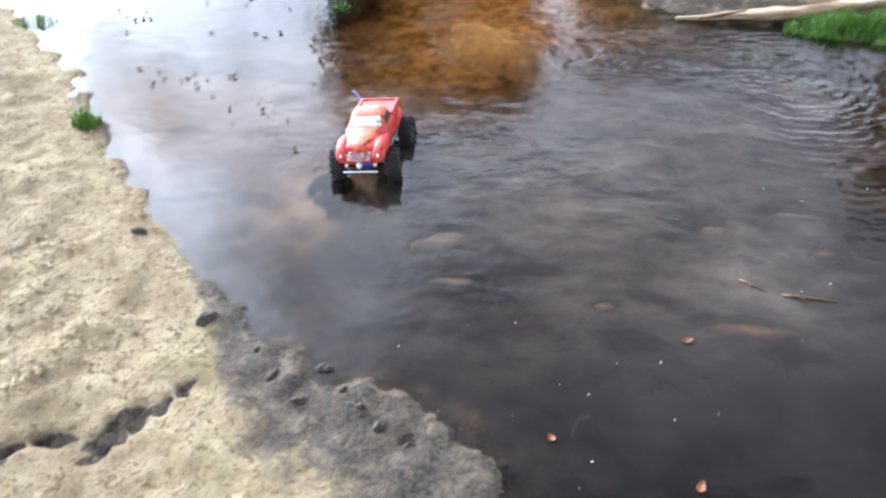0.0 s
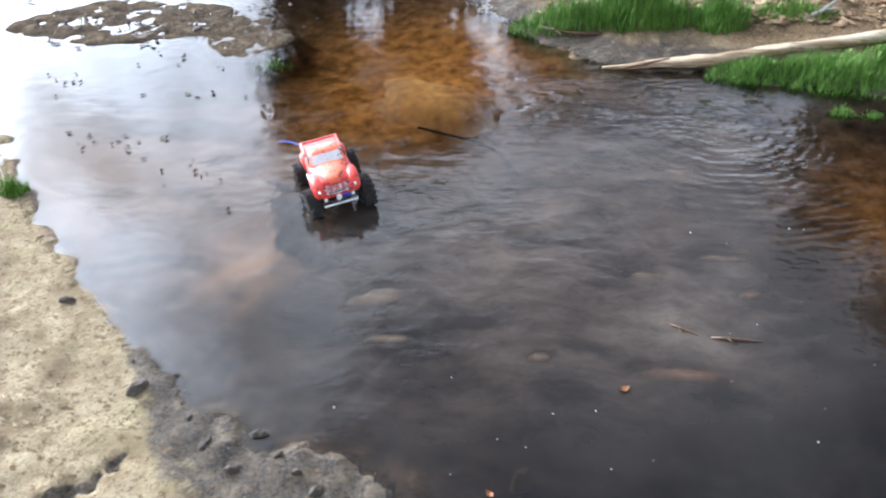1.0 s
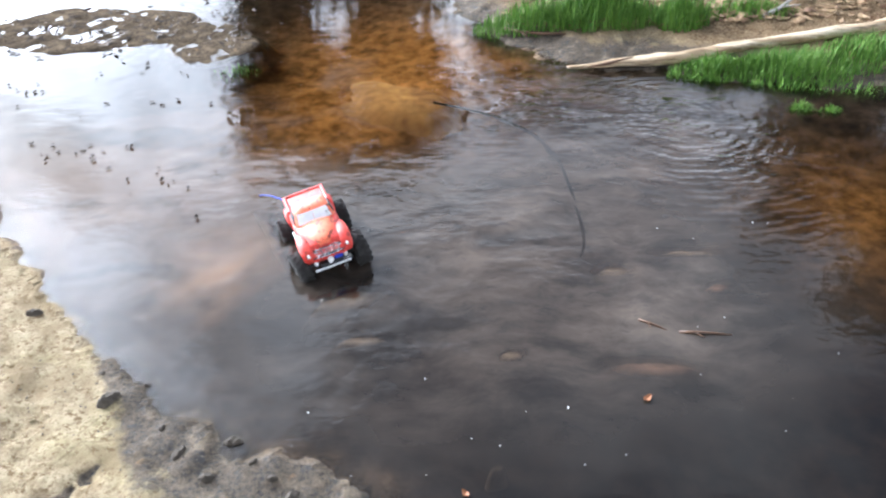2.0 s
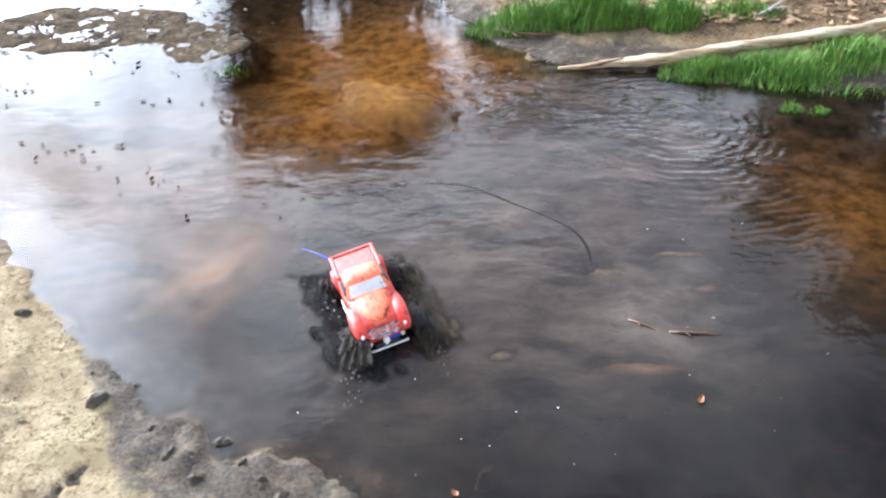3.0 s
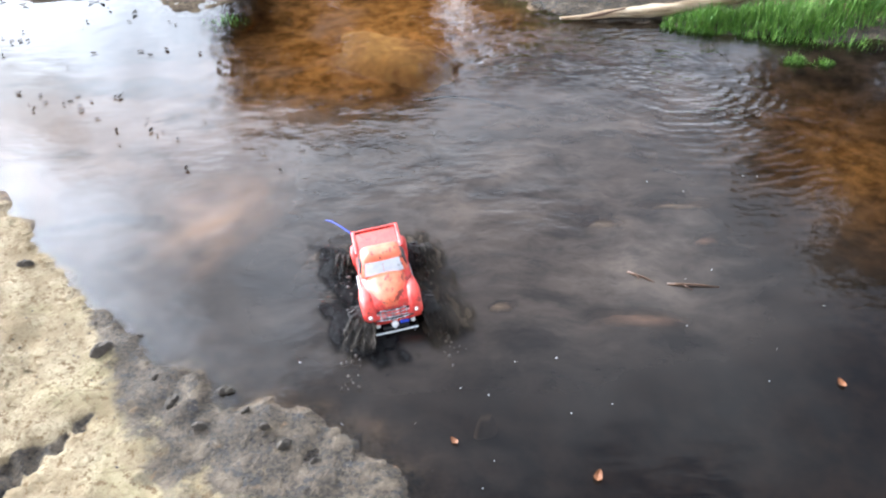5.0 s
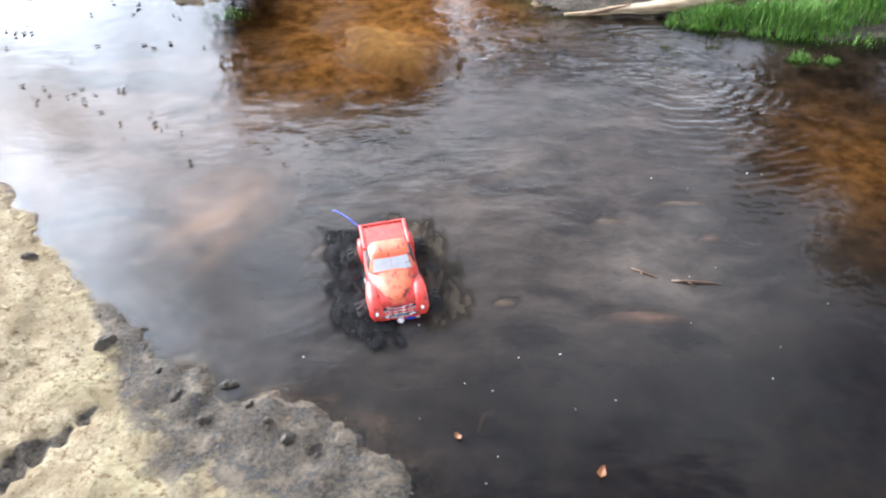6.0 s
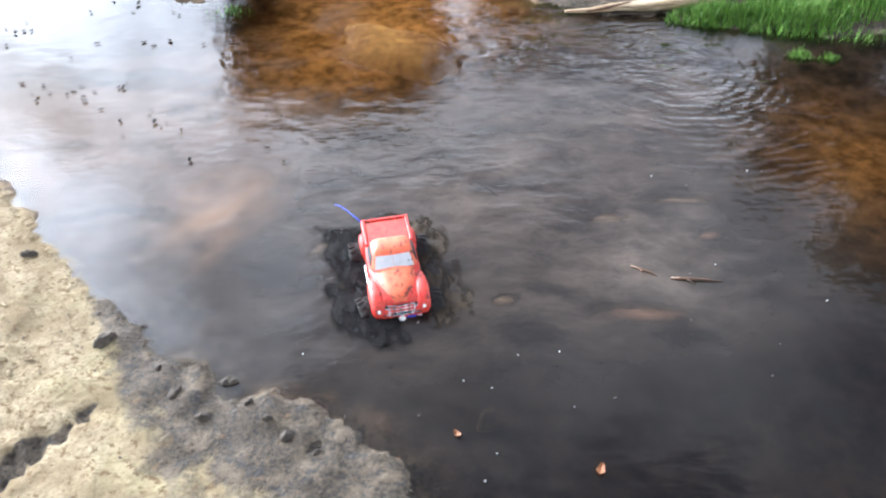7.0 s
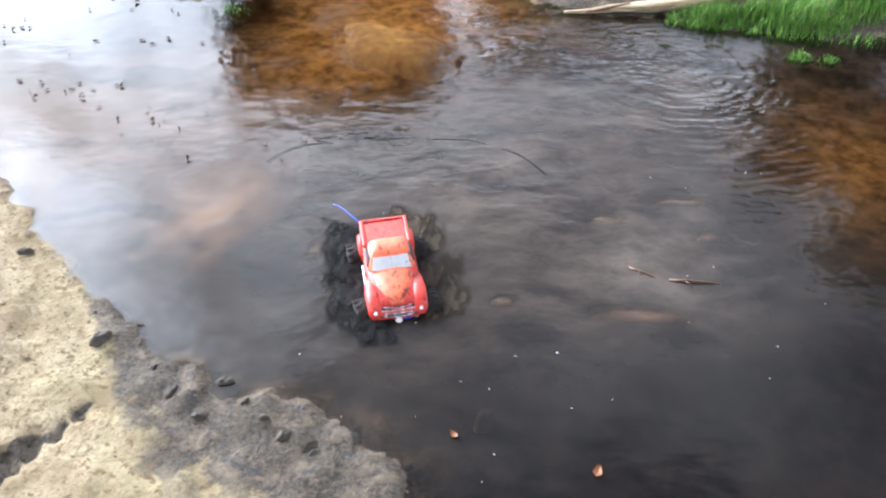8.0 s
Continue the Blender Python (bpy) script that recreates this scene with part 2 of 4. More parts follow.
RUSTSTONE = plain("rusty_stone", (0.88, 0.40, 0.13), 0.8, scale=26, vary=0.6, relief=0.003)
PINKSTONE = plain("pinkish_silted_stone", (0.42, 0.28, 0.21), 0.8, scale=45, vary=0.35, relief=0.003)
MUDCLOD = plain("wet_mud_clod", (0.095, 0.078, 0.060), 0.92, scale=80, vary=0.5, relief=0.004)
SANDCLOD = plain("sandy_clod", (0.36, 0.28, 0.17), 0.95, scale=70, vary=0.4, relief=0.003)
GREYWOOD = plain("grey_dead_wood", (0.33, 0.31, 0.28), 0.85, scale=50, vary=0.3, relief=0.003)
AMBER = plain("amber_leaf", (0.26, 0.10, 0.035), 0.5, scale=60, vary=0.3)
SPRAY = spray_material()
# near-black colour stands in for the chop reflecting little sky
CHURN_DARK = churn_material("choppy_water_painted_dark", (0.004, 0.004, 0.0042), (0.020, 0.019, 0.019))
CHURN_BROWN = churn_material("choppy_brown_water", (0.015, 0.012, 0.009), (0.075, 0.058, 0.042))
MUDDROP = plain("muddy_water_drop", (0.055, 0.042, 0.030), 0.4, scale=90, vary=0.3)


# ---- mesh helpers ----
def finish(name, bm, material, smooth=False):
    me = bpy.data.meshes.new(name)
    bm.to_mesh(me)
    bm.free()
    for mat in (material if isinstance(material, (list, tuple)) else [material]):
        me.materials.append(mat)
    if smooth:
        me.polygons.foreach_set("use_smooth", [True] * len(me.polygons))
    return me


def part(name, bm, material, parent=None, label="", smooth=False):
    ob = new(name, finish(name, bm, material, smooth))
    ob.parent = parent
    return tagged(ob, label)


def thing(name, bm, material, label, category, group="", kind="", smooth=False):
    return tagged(part(name, bm, material, smooth=smooth), label, category, group, kind)


def raw(name, verts, faces, material, smooth=False):
    me = bpy.data.meshes.new(name)
    me.from_pydata([tuple(v) for v in verts], [], faces)
    me.materials.append(material)
    if smooth:
        me.polygons.foreach_set("use_smooth", [True] * len(me.polygons))
    return new(name, me)


def block(bm, size, at=(0, 0, 0), bevel=0.0, turn=(0, 0, 0), seg=2):
    made = bmesh.ops.create_cube(bm, size=1.0)["verts"]
    bmesh.ops.scale(bm, vec=size, verts=made)
    if bevel:
        edges = list({e for v in made for e in v.link_edges})
        r = bmesh.ops.bevel(bm, geom=edges, offset=bevel, segments=seg, affect="EDGES", profile=0.5)
        made = list({v for f in r["faces"] for v in f.verts} | {v for v in made if v.is_valid})
    bmesh.ops.transform(bm, matrix=pose(*at, *turn), verts=made)
    return made


def rod(bm, a, b, r0, r1=None, seg=10, caps=True):
    """A round bar from a to b."""
    a, b = Vector(a), Vector(b)
    d = b - a
    m = Matrix.Translation((a + b) / 2) @ d.to_track_quat("Z", "Y").to_matrix().to_4x4()
    bmesh.ops.create_cone(bm, cap_ends=caps, segments=seg, radius1=r0, radius2=r0 if r1 is None else r1, depth=d.length, matrix=m)


def tube(bm, pts, radii, seg=8, wob=0.0, rng=random):
    """A bent tapering stem through pts."""
    rings = []
    for i, p in enumerate(pts):
        p = Vector(p)
        d = (Vector(pts[min(i + 1, len(pts) - 1)]) - Vector(pts[max(i - 1, 0)])).normalized()
        q = d.to_track_quat("Z", "Y")
        ring = []
        for k in range(seg):
            a = 2 * math.pi * k / seg
            r = radii[i] * (1 + wob * rng.uniform(-1, 1))
            ring.append(bm.verts.new(p + q @ Vector((r * math.cos(a), r * math.sin(a), 0))))
        rings.append(ring)
    for u, v in zip(rings, rings[1:]):
        for k in range(seg):
            bm.faces.new((u[k], u[(k + 1) % seg], v[(k + 1) % seg], v[k]))
    bm.faces.new(rings[0][::-1])
    bm.faces.new(rings[-1])


def loft(bm, sections, cap=True):
    """Skin over rings with equal counts; each section is a list of points."""
    rings = [[bm.verts.new(p) for p in s] for s in sections]
    n = len(rings[0])
    for u, v in zip(rings, rings[1:]):
        for k in range(n):
            bm.faces.new((u[k], u[(k + 1) % n], v[(k + 1) % n], v[k]))
    if cap:
        bm.faces.new(rings[0][::-1])
        bm.faces.new(rings[-1])
    bmesh.ops.recalc_face_normals(bm, faces=bm.faces)


def oval(y, cx, cz, hw, hh, power=4.0, n=20):
    """A rounded-box ring across the y axis."""
    pts = []
    for k in range(n):
        a = 2 * math.pi * (k + 0.5) / n
        c, s = math.cos(a), math.sin(a)
        pts.append((cx + hw * math.copysign(abs(c) ** (2 / power), c), y, cz + hh * math.copysign(abs(s) ** (2 / power), s)))
    return pts


# ---- the lie of the land ----
LATTICE = np.random.RandomState(7).rand(256, 256)


def value_noise(x, y, scale, octaves=4, seed=0):
    total, amp, norm = 0.0, 1.0, 0.0
    for o in range(octaves):
        u, v = x * scale + 37.1 * (seed + o), y * scale + 91.7 * (seed + o)
        i, j = np.floor(u).astype(int), np.floor(v).astype(int)
        a, b = u - i, v - j
        a, b = a * a * (3 - 2 * a), b * b * (3 - 2 * b)
        g = lambda p, q: LATTICE[p % 256, q % 256]
        val = (g(i, j) * (1 - a) + g(i + 1, j) * a) * (1 - b) + (g(i, j + 1) * (1 - a) + g(i + 1, j + 1) * a) * b
        total, norm = total + amp * val, norm + amp
        amp, scale = amp * 0.5, scale * 2.03
    return total / norm


def step01(v, lo, hi):
    t = np.clip((v - lo) / (hi - lo), 0, 1)
    return t * t * (3 - 2 * t)


SHORE = [(-3.6, 4.6), (-2.75, 3.8), (-2.20, 3.28), (-1.82, 2.85), (-1.60, 2.52), (-1.42, 2.30), (-1.22, 2.05), (-1.04, 1.86),
         (-0.86, 1.71), (-0.68, 1.60), (-0.58, 1.50), (-0.50, 1.425), (-0.44, 1.475), (-0.34, 1.445), (-0.21, 1.385), (-0.18, 1.36), (-0.25, 1.31), (-0.12, 1.25), (-0.06, 1.14), (0.0, 0.9),
         (0.3, 0.6), (1.2, 0.4), (2.2, 0.6), (2.8, 1.4), (2.8, 2.6), (2.4, 3.15), (1.95, 3.36), (1.65, 3.40), (1.42, 3.41), (1.2, 3.50),
         (1.0, 3.58), (0.56, 3.64), (0.42, 3.84), (0.26, 3.97), (0.12, 4.25), (-0.1, 4.8), (-0.2, 5.6), (-0.9, 6.4), (-2.4, 6.2), (-3.6, 5.6)]


def shore_distance(x, y):
    """Metres inside (+) or outside (-) the waterline."""
    best, inside = np.full(x.shape, 1e9), np.zeros(x.shape, bool)
    for (ax, ay), (bx, by) in zip(SHORE, SHORE[1:] + SHORE[:1]):
        ex, ey = bx - ax, by - ay
        t = np.clip(((x - ax) * ex + (y - ay) * ey) / (ex * ex + ey * ey), 0, 1)
        best = np.minimum(best, np.hypot(x - ax - t * ex, y - ay - t * ey))
        if ay != by:
            inside ^= ((ay > y) != (by > y)) & (x < (bx - ax) * (y - ay) / (by - ay) + ax)
    return np.where(inside, best, -best)


def blob(x, y, cx, cy, rx, ry, turn=0.0):
    c, s = math.cos(radians(turn)), math.sin(radians(turn))
    u, v = (x - cx) * c + (y - cy) * s, -(x - cx) * s + (y - cy) * c
    return np.exp(-((u / rx) ** 2 + (v / ry) ** 2))


def land(x, y):
    """Height of the ground and its masks: wet, bed, rust, pale, litter, tan, sunk."""
    x, y = np.asarray(x, float), np.asarray(y, float)
    d = shore_distance(x, y) + (value_noise(x, y, 4, 3, 3) - 0.5) * 0.09 + (value_noise(x, y, 9, 4, 5) - 0.5) * 0.11 * step01(x, -1.15, -0.85)
    n_mid, n_fine = value_noise(x, y, 4, 4, 11) - 0.5, value_noise(x, y, 17, 3, 23) - 0.5
    n_clod = np.abs(value_noise(x, y, 30, 2, 31) - 0.5) * 2
    deep = -0.115 * (1 - np.exp(-np.maximum(d, 0) / 0.38))
    deep = deep + 0.05 * blob(x, y, -0.75, 2.75, 0.75, 0.55) * (d > 0)
    deep = deep + (0.03 * n_mid + 0.010 * n_fine) * step01(d, 0.0, 0.25)
    out = np.maximum(-d, 0)
    far = step01(x + 0.35 * (y - 3.6), -0.3, 0.3) * step01(y, 1.9, 2.6)      # the far side of the pool
    rise = 0.018 * (1 - np.exp(-out / 0.15)) + 0.03 * np.minimum(out, 6.0)
    rise_far = 0.02 * (1 - np.exp(-out / 0.10)) + 0.10 * np.minimum(out, 6.0)
    dry = rise * (1 - far) + rise_far * far + (0.030 * n_mid + 0.026 * n_fine + 0.012 * n_clod) * step01(out, 0.0, 0.10)
    dry = np.maximum(dry, 0.003 + 0.006 * step01(out, 0, 0.05))
    soggy = step01(x, -1.1, -0.85) * step01(-x, -0.25, 0.0) * step01(-y, -1.85, -1.65) * np.exp(-out / 0.22)
    dry = dry * (1 - 0.75 * soggy) + soggy * ((value_noise(x, y, 13, 4, 51) - 0.46) * 0.055)
    z = np.where(d > 0, deep, dry)
    z = z + np.where(d > 0, 1, 0) * step01(-d, -0.16, 0.0) * (value_noise(x, y, 13, 4, 51) - 0.5) * 0.05
    # low mud bar
    bar = np.maximum(blob(x, y, -1.75, 4.15, 0.75, 0.36, 6), 0.9 * blob(x, y, -1.12, 3.95, 0.30, 0.34, -30))
    bar = step01(bar + 0.35 * n_mid, 0.33, 0.62)
    z = np.where(d > 0, z * (1 - bar) + bar * (0.004 + 0.030 * n_fine + 0.02 * n_mid), z)
    # trodden hole by the water
    hx, hy = x + 0.13 * (value_noise(x, y, 11, 4, 41) - 0.5), y + 0.13 * (value_noise(x, y, 11, 4, 43) - 0.5)
    hole = np.maximum(blob(hx, hy, -0.955, 1.265, 0.15, 0.055, 42), blob(hx, hy, -1.13, 1.17, 0.15, 0.022, 30))
    hole = np.maximum(hole, 0.8 * blob(hx, hy, -0.88, 1.37, 0.10, 0.014, 50))
    hole = step01(hole + 0.9 * n_fine, 0.38, 0.55)
    z = np.where(d < 0, np.maximum(z - 0.034 * hole + 0.050 * hole * n_clod, np.where(hole > 0, 0.002, z)), z)
    belt = 0.02 + 0.30 * step01(x, -1.0, -0.66)
    wet = np.clip(1.15 - out / belt, 0, 1) * (0.25 + 0.75 * step01(x, -1.05, -0.8))
    wet = np.maximum(wet * (1 - far), np.clip(1.15 - out / 0.34, 0, 1) * far)
    wet = np.maximum(np.maximum(wet, hole), np.where(d > 0, np.maximum(step01(d, 0.0, 0.07), step01(x, -1.05, -0.8)), 0.0))
    sunk = step01(d, 0.0, 0.02)
    bed = step01(d, 0.0, 0.15) * (1 - bar)
    rust = np.clip(1.2 * blob(x, y, -0.42, 3.6, 0.50, 0.85) + 0.85 * blob(x, y, 1.45, 2.6, 0.34, 0.42) + 0.6 * blob(x, y, 0.3, 3.9, 0.5, 0.5), 0, 1)
    x0, y0 = x, y
    x, y = x + 0.5 * (value_noise(x, y, 3, 3, 61) - 0.5), y + 0.5 * (value_noise(x, y, 3, 3, 71) - 0.5)
    pale = 0.9 * blob(x, y, -0.20, 3.42, 0.20, 0.15, -50) + 0.6 * blob(x, y, -0.40, 3.75, 0.10, 0.2, 20)
    pale = pale + 0.9 * blob(x, y, -0.76, 2.25, 0.30, 0.05, 52) + 0.7 * blob(x, y, -1.02, 2.5, 0.28, 0.08, 160) + 0.6 * blob(x, y, -0.95, 2.9, 0.3, 0.06, 175) + 0.5 * blob(x, y, 0.55, 2.9, 0.3, 0.07, 170)
    bars = step01(value_noise(x * 0.7, y * 2.0, 2.6, 4, 91), 0.50, 0.66) * blob(x0, y0, -1.05, 2.75, 0.75, 0.75)
    bars = bars + 0.9 * step01(value_noise(x * 0.8, y * 2.0, 3.1, 4, 97), 0.44, 0.60) * blob(x0, y0, 0.75, 2.80, 0.60, 0.50)
    x, y = x0, y0
    pale = 0.85 * bars + np.clip(pale * 3.2 * np.clip(value_noise(x, y, 11, 4, 81) - 0.32, 0, 1), 0, 1)
    wx, wy = x + 0.10 * (value_noise(x, y, 6, 3, 63) - 0.5), y + 0.10 * (value_noise(x, y, 6, 3, 73) - 0.5)
    tan = 1.0 * blob(wx, wy, -0.72, 2.29, 0.23, 0.045, 58) + 0.9 * blob(wx, wy, -0.665, 2.11, 0.17, 0.04, 58) + 0.8 * blob(wx, wy, -0.50, 2.33, 0.09, 0.05, 30)
    tan = tan + 0.6 * blob(wx, wy, -0.95, 2.50, 0.22, 0.03, 165) + 0.6 * blob(wx, wy, 0.72, 2.27, 0.24, 0.035, 178) + 0.5 * blob(wx, wy, 0.62, 1.78, 0.16, 0.05, 170)
    tan = tan + 0.8 * blob(wx, wy, -0.30, 1.42, 0.20, 0.05, -22)
    tan = np.clip(tan * (0.55 + 0.9 * value_noise(x, y, 14, 3, 83)), 0, 1)
    litter = np.maximum(far * step01(out + 0.3 * n_mid, 0.10, 0.36), 0.1 * bar)
    return z, dict(wet=wet, bed=bed, rust=rust, pale=np.clip(pale, 0, 1), litter=litter, tan=tan, sunk=sunk)


def ground_z(x, y):
    return float(land(np.array([x]), np.array([y]))[0][0])


def spread(lo, hi, step, reach):
    """Even marks from lo to hi, then ever wider out to reach."""
    mid = list(np.arange(lo, hi + step / 2, step))
    grow, s = [], step
    while (grow[-1] if grow else 0) < reach:
        s *= 1.35
        grow.append((grow[-1] if grow else 0) + s)
    return np.array([lo - g for g in reversed(grow)] + mid + [hi + g for g in grow])


def grid_mesh(name, xs, ys, z, masks, material):
    X, Y = np.meshgrid(xs, ys)
    verts = np.stack([X.ravel(), Y.ravel(), z.ravel()], 1)
    nx, ny = len(xs), len(ys)
    i = (np.arange(ny - 1)[:, None] * nx + np.arange(nx - 1)[None, :]).ravel()
    faces = np.stack([i, i + 1, i + nx + 1, i + nx], 1)
    me = bpy.data.meshes.new(name)
    me.from_pydata(verts.tolist(), [], faces.tolist())
    me.materials.append(material)
    me.polygons.foreach_set("use_smooth", [True] * len(me.polygons))
    for k, v in masks.items():
        me.attributes.new(k, "FLOAT", "POINT").data.foreach_set("value", v.ravel().astype(np.float32))
    return new(name, me)


def make_ground():
    xs, ys = spread(-2.7, 2.7, 0.02, 900), spread(0.75, 5.2, 0.02, 900)
    X, Y = np.meshgrid(xs, ys)
    z, masks = land(X, Y)
    g = grid_mesh("ground", xs, ys, z, masks, EARTH)
    tagged(g, "pale trodden sand and dark wet mud round a pool", "ground", kind="structure")


def make_water():
    xs, ys = np.arange(-3.7, 3.0, 0.03), np.arange(0.3, 6.6, 0.03)
    X, Y = np.meshgrid(xs, ys)
    ripple = 0.035 + 0.75 * blob(X, Y, 0.62, 3.30, 0.50, 0.30, -12) + 0.42 * blob(X, Y, 1.02, 2.85, 0.36, 0.30) + 0.12 * blob(X, Y, 0.45, 2.15, 0.7, 0.35) + 0.14 * blob(X, Y, -0.35, 2.45, 0.55, 0.40) + 0.10 * blob(X, Y, -0.15, 1.75, 0.5, 0.30)
    rings = 0.070 * blob(X, Y, 1.05, 2.72, 0.30, 0.34) + 0.055 * blob(X, Y, 0.72, 3.30, 0.30, 0.22)
    silt = 0.28 + 0.5 * blob(X, Y, -0.05, 1.8, 0.65, 0.5) + 0.35 * blob(X, Y, -0.3, 2.5, 0.5, 0.3) + 0.2 * blob(X, Y, 0.6, 1.3, 0.9, 0.5)
    silt = silt - 0.35 * blob(X, Y, -0.42, 3.6, 0.7, 0.9) - 0.22 * blob(X, Y, 1.4, 2.6, 0.5, 0.5)
    stir = np.clip(0.85 * blob(X, Y, 0.30, 2.45, 0.75, 0.45) + 0.55 * blob(X, Y, 0.55, 1.95, 0.45, 0.30) + 0.3 * blob(X, Y, -0.15, 1.75, 0.6, 0.4) + 0.4 * blob(X, Y, -0.5, 2.4, 0.4, 0.4) + 0.7 * blob(X, Y, 0.65, 2.95, 0.45, 0.28), 0, 1)
    silt = silt + 0.55 * stir + 0.25 * blob(X, Y, -1.15, 2.05, 0.40, 0.50)
    # the water is thin over stones that nearly reach the surface
    thin = sum(blob(X, Y, *b) for b in ((-0.30, 2.045, 0.10, 0.042, 18), (-0.25, 1.865, 0.075, 0.020, 3), (0.49, 2.160, 0.055, 0.024),
                                        (0.53, 1.750, 0.105, 0.030, -6), (0.78, 2.080, 0.042, 0.020, 15), (0.74, 2.250, 0.10, 0.018, -3), (0.15, 1.80, 0.03, 0.020), (-0.70, 2.22, 0.24, 0.12, 58)))
    silt = silt + 0.45 * (blob(X, Y, -0.28, 1.95, 0.25, 0.22) + blob(X, Y, 0.6, 1.95, 0.5, 0.40))
    silt = silt - 0.45 * blob(X, Y, -0.70, 2.22, 0.28, 0.14, 58)
    silt = np.clip(silt, 0, 0.95) * (0.35 + 0.65 * step01(-land(X, Y)[0], 0.0, 0.03)) * (1 - 0.85 * np.clip(1.2 * thin, 0, 1))
    deep = np.clip(-land(X, Y)[0] / 0.09, 0, 1) * (1 - 0.75 * np.clip(thin + 0.7 * blob(X, Y, -0.16, 3.42, 0.24, 0.13, -42), 0, 1))
    deep = deep * (1 - 0.48 * blob(X, Y, -0.42, 3.6, 0.5, 0.8) - 0.3 * blob(X, Y, 1.42, 2.5, 0.4, 0.5))
    w = grid_mesh("water", xs, ys, np.zeros(X.shape), dict(ripple=ripple, silt=silt, deep=deep, stir=stir, rings=rings), WATER)
    w.visible_shadow = False
    tagged(w, "shallow brown muddy pool water reflecting sky and trees", "water", kind="structure")


make_ground()
make_water()


# ---- the toy truck ----
def wheel_mesh():
    """Tyre with chevron lugs, axle along x."""
    bm = bmesh.new()
    R, W = 0.054, 0.045
    prof = [(-W / 2 + 0.004, 0.030), (-W / 2, 0.037), (-W / 2 + 0.003, 0.046), (-W / 2 + 0.009, 0.050), (0, 0.051),
            (W / 2 - 0.009, 0.050), (W / 2 - 0.003, 0.046), (W / 2, 0.037), (W / 2 - 0.004, 0.030)]
    n = 32
    rings = [[bm.verts.new((x, r * math.cos(2 * math.pi * k / n), r * math.sin(2 * math.pi * k / n))) for x, r in prof] for k in range(n)]
    for k in range(n):
        u, v = rings[k], rings[(k + 1) % n]
        for j in range(len(prof) - 1):
            bm.faces.new((u[j], u[j + 1], v[j + 1], v[j]))
    for k in range(16):
        for side in (-1, 1):
            a = 2 * math.pi * (k + (0.5 if side > 0 else 0)) / 16
            made = block(bm, (0.021, 0.009, 0.006), bevel=0.0012, seg=1)
            m = Matrix.Rotation(a, 4, "X") @ pose(side * 0.0115, 0, 0.0515, 0, 0, side * 28)
            bmesh.ops.transform(bm, matrix=m, verts=made)
    bmesh.ops.recalc_face_normals(bm, faces=bm.faces)
    return finish("tyre", bm, RUBBER)


def rim_mesh():
    bm = bmesh.new()
    bmesh.ops.create_cone(bm, cap_ends=True, segments=24, radius1=0.0315, radius2=0.0315, depth=0.026, matrix=pose(0, 0, 0, 0, 90, 0))
    for s in (-1, 1):
        rod(bm, (s * 0.014, 0, 0), (s * 0.021, 0, 0), 0.008, 0.006, 6)
        for k in range(5):
            a = 2 * math.pi * k / 5
            made = block(bm, (0.006, 0.010, 0.028), bevel=0.001, seg=1)
            bmesh.ops.transform(bm, matrix=Matrix.Rotation(a, 4, "X") @ pose(s * 0.016, 0, 0.019), verts=made)
    return finish("rim", bm, RIM)


AXLES, HUB = ((0.118, "front"), (-0.112, "rear")), 0.092


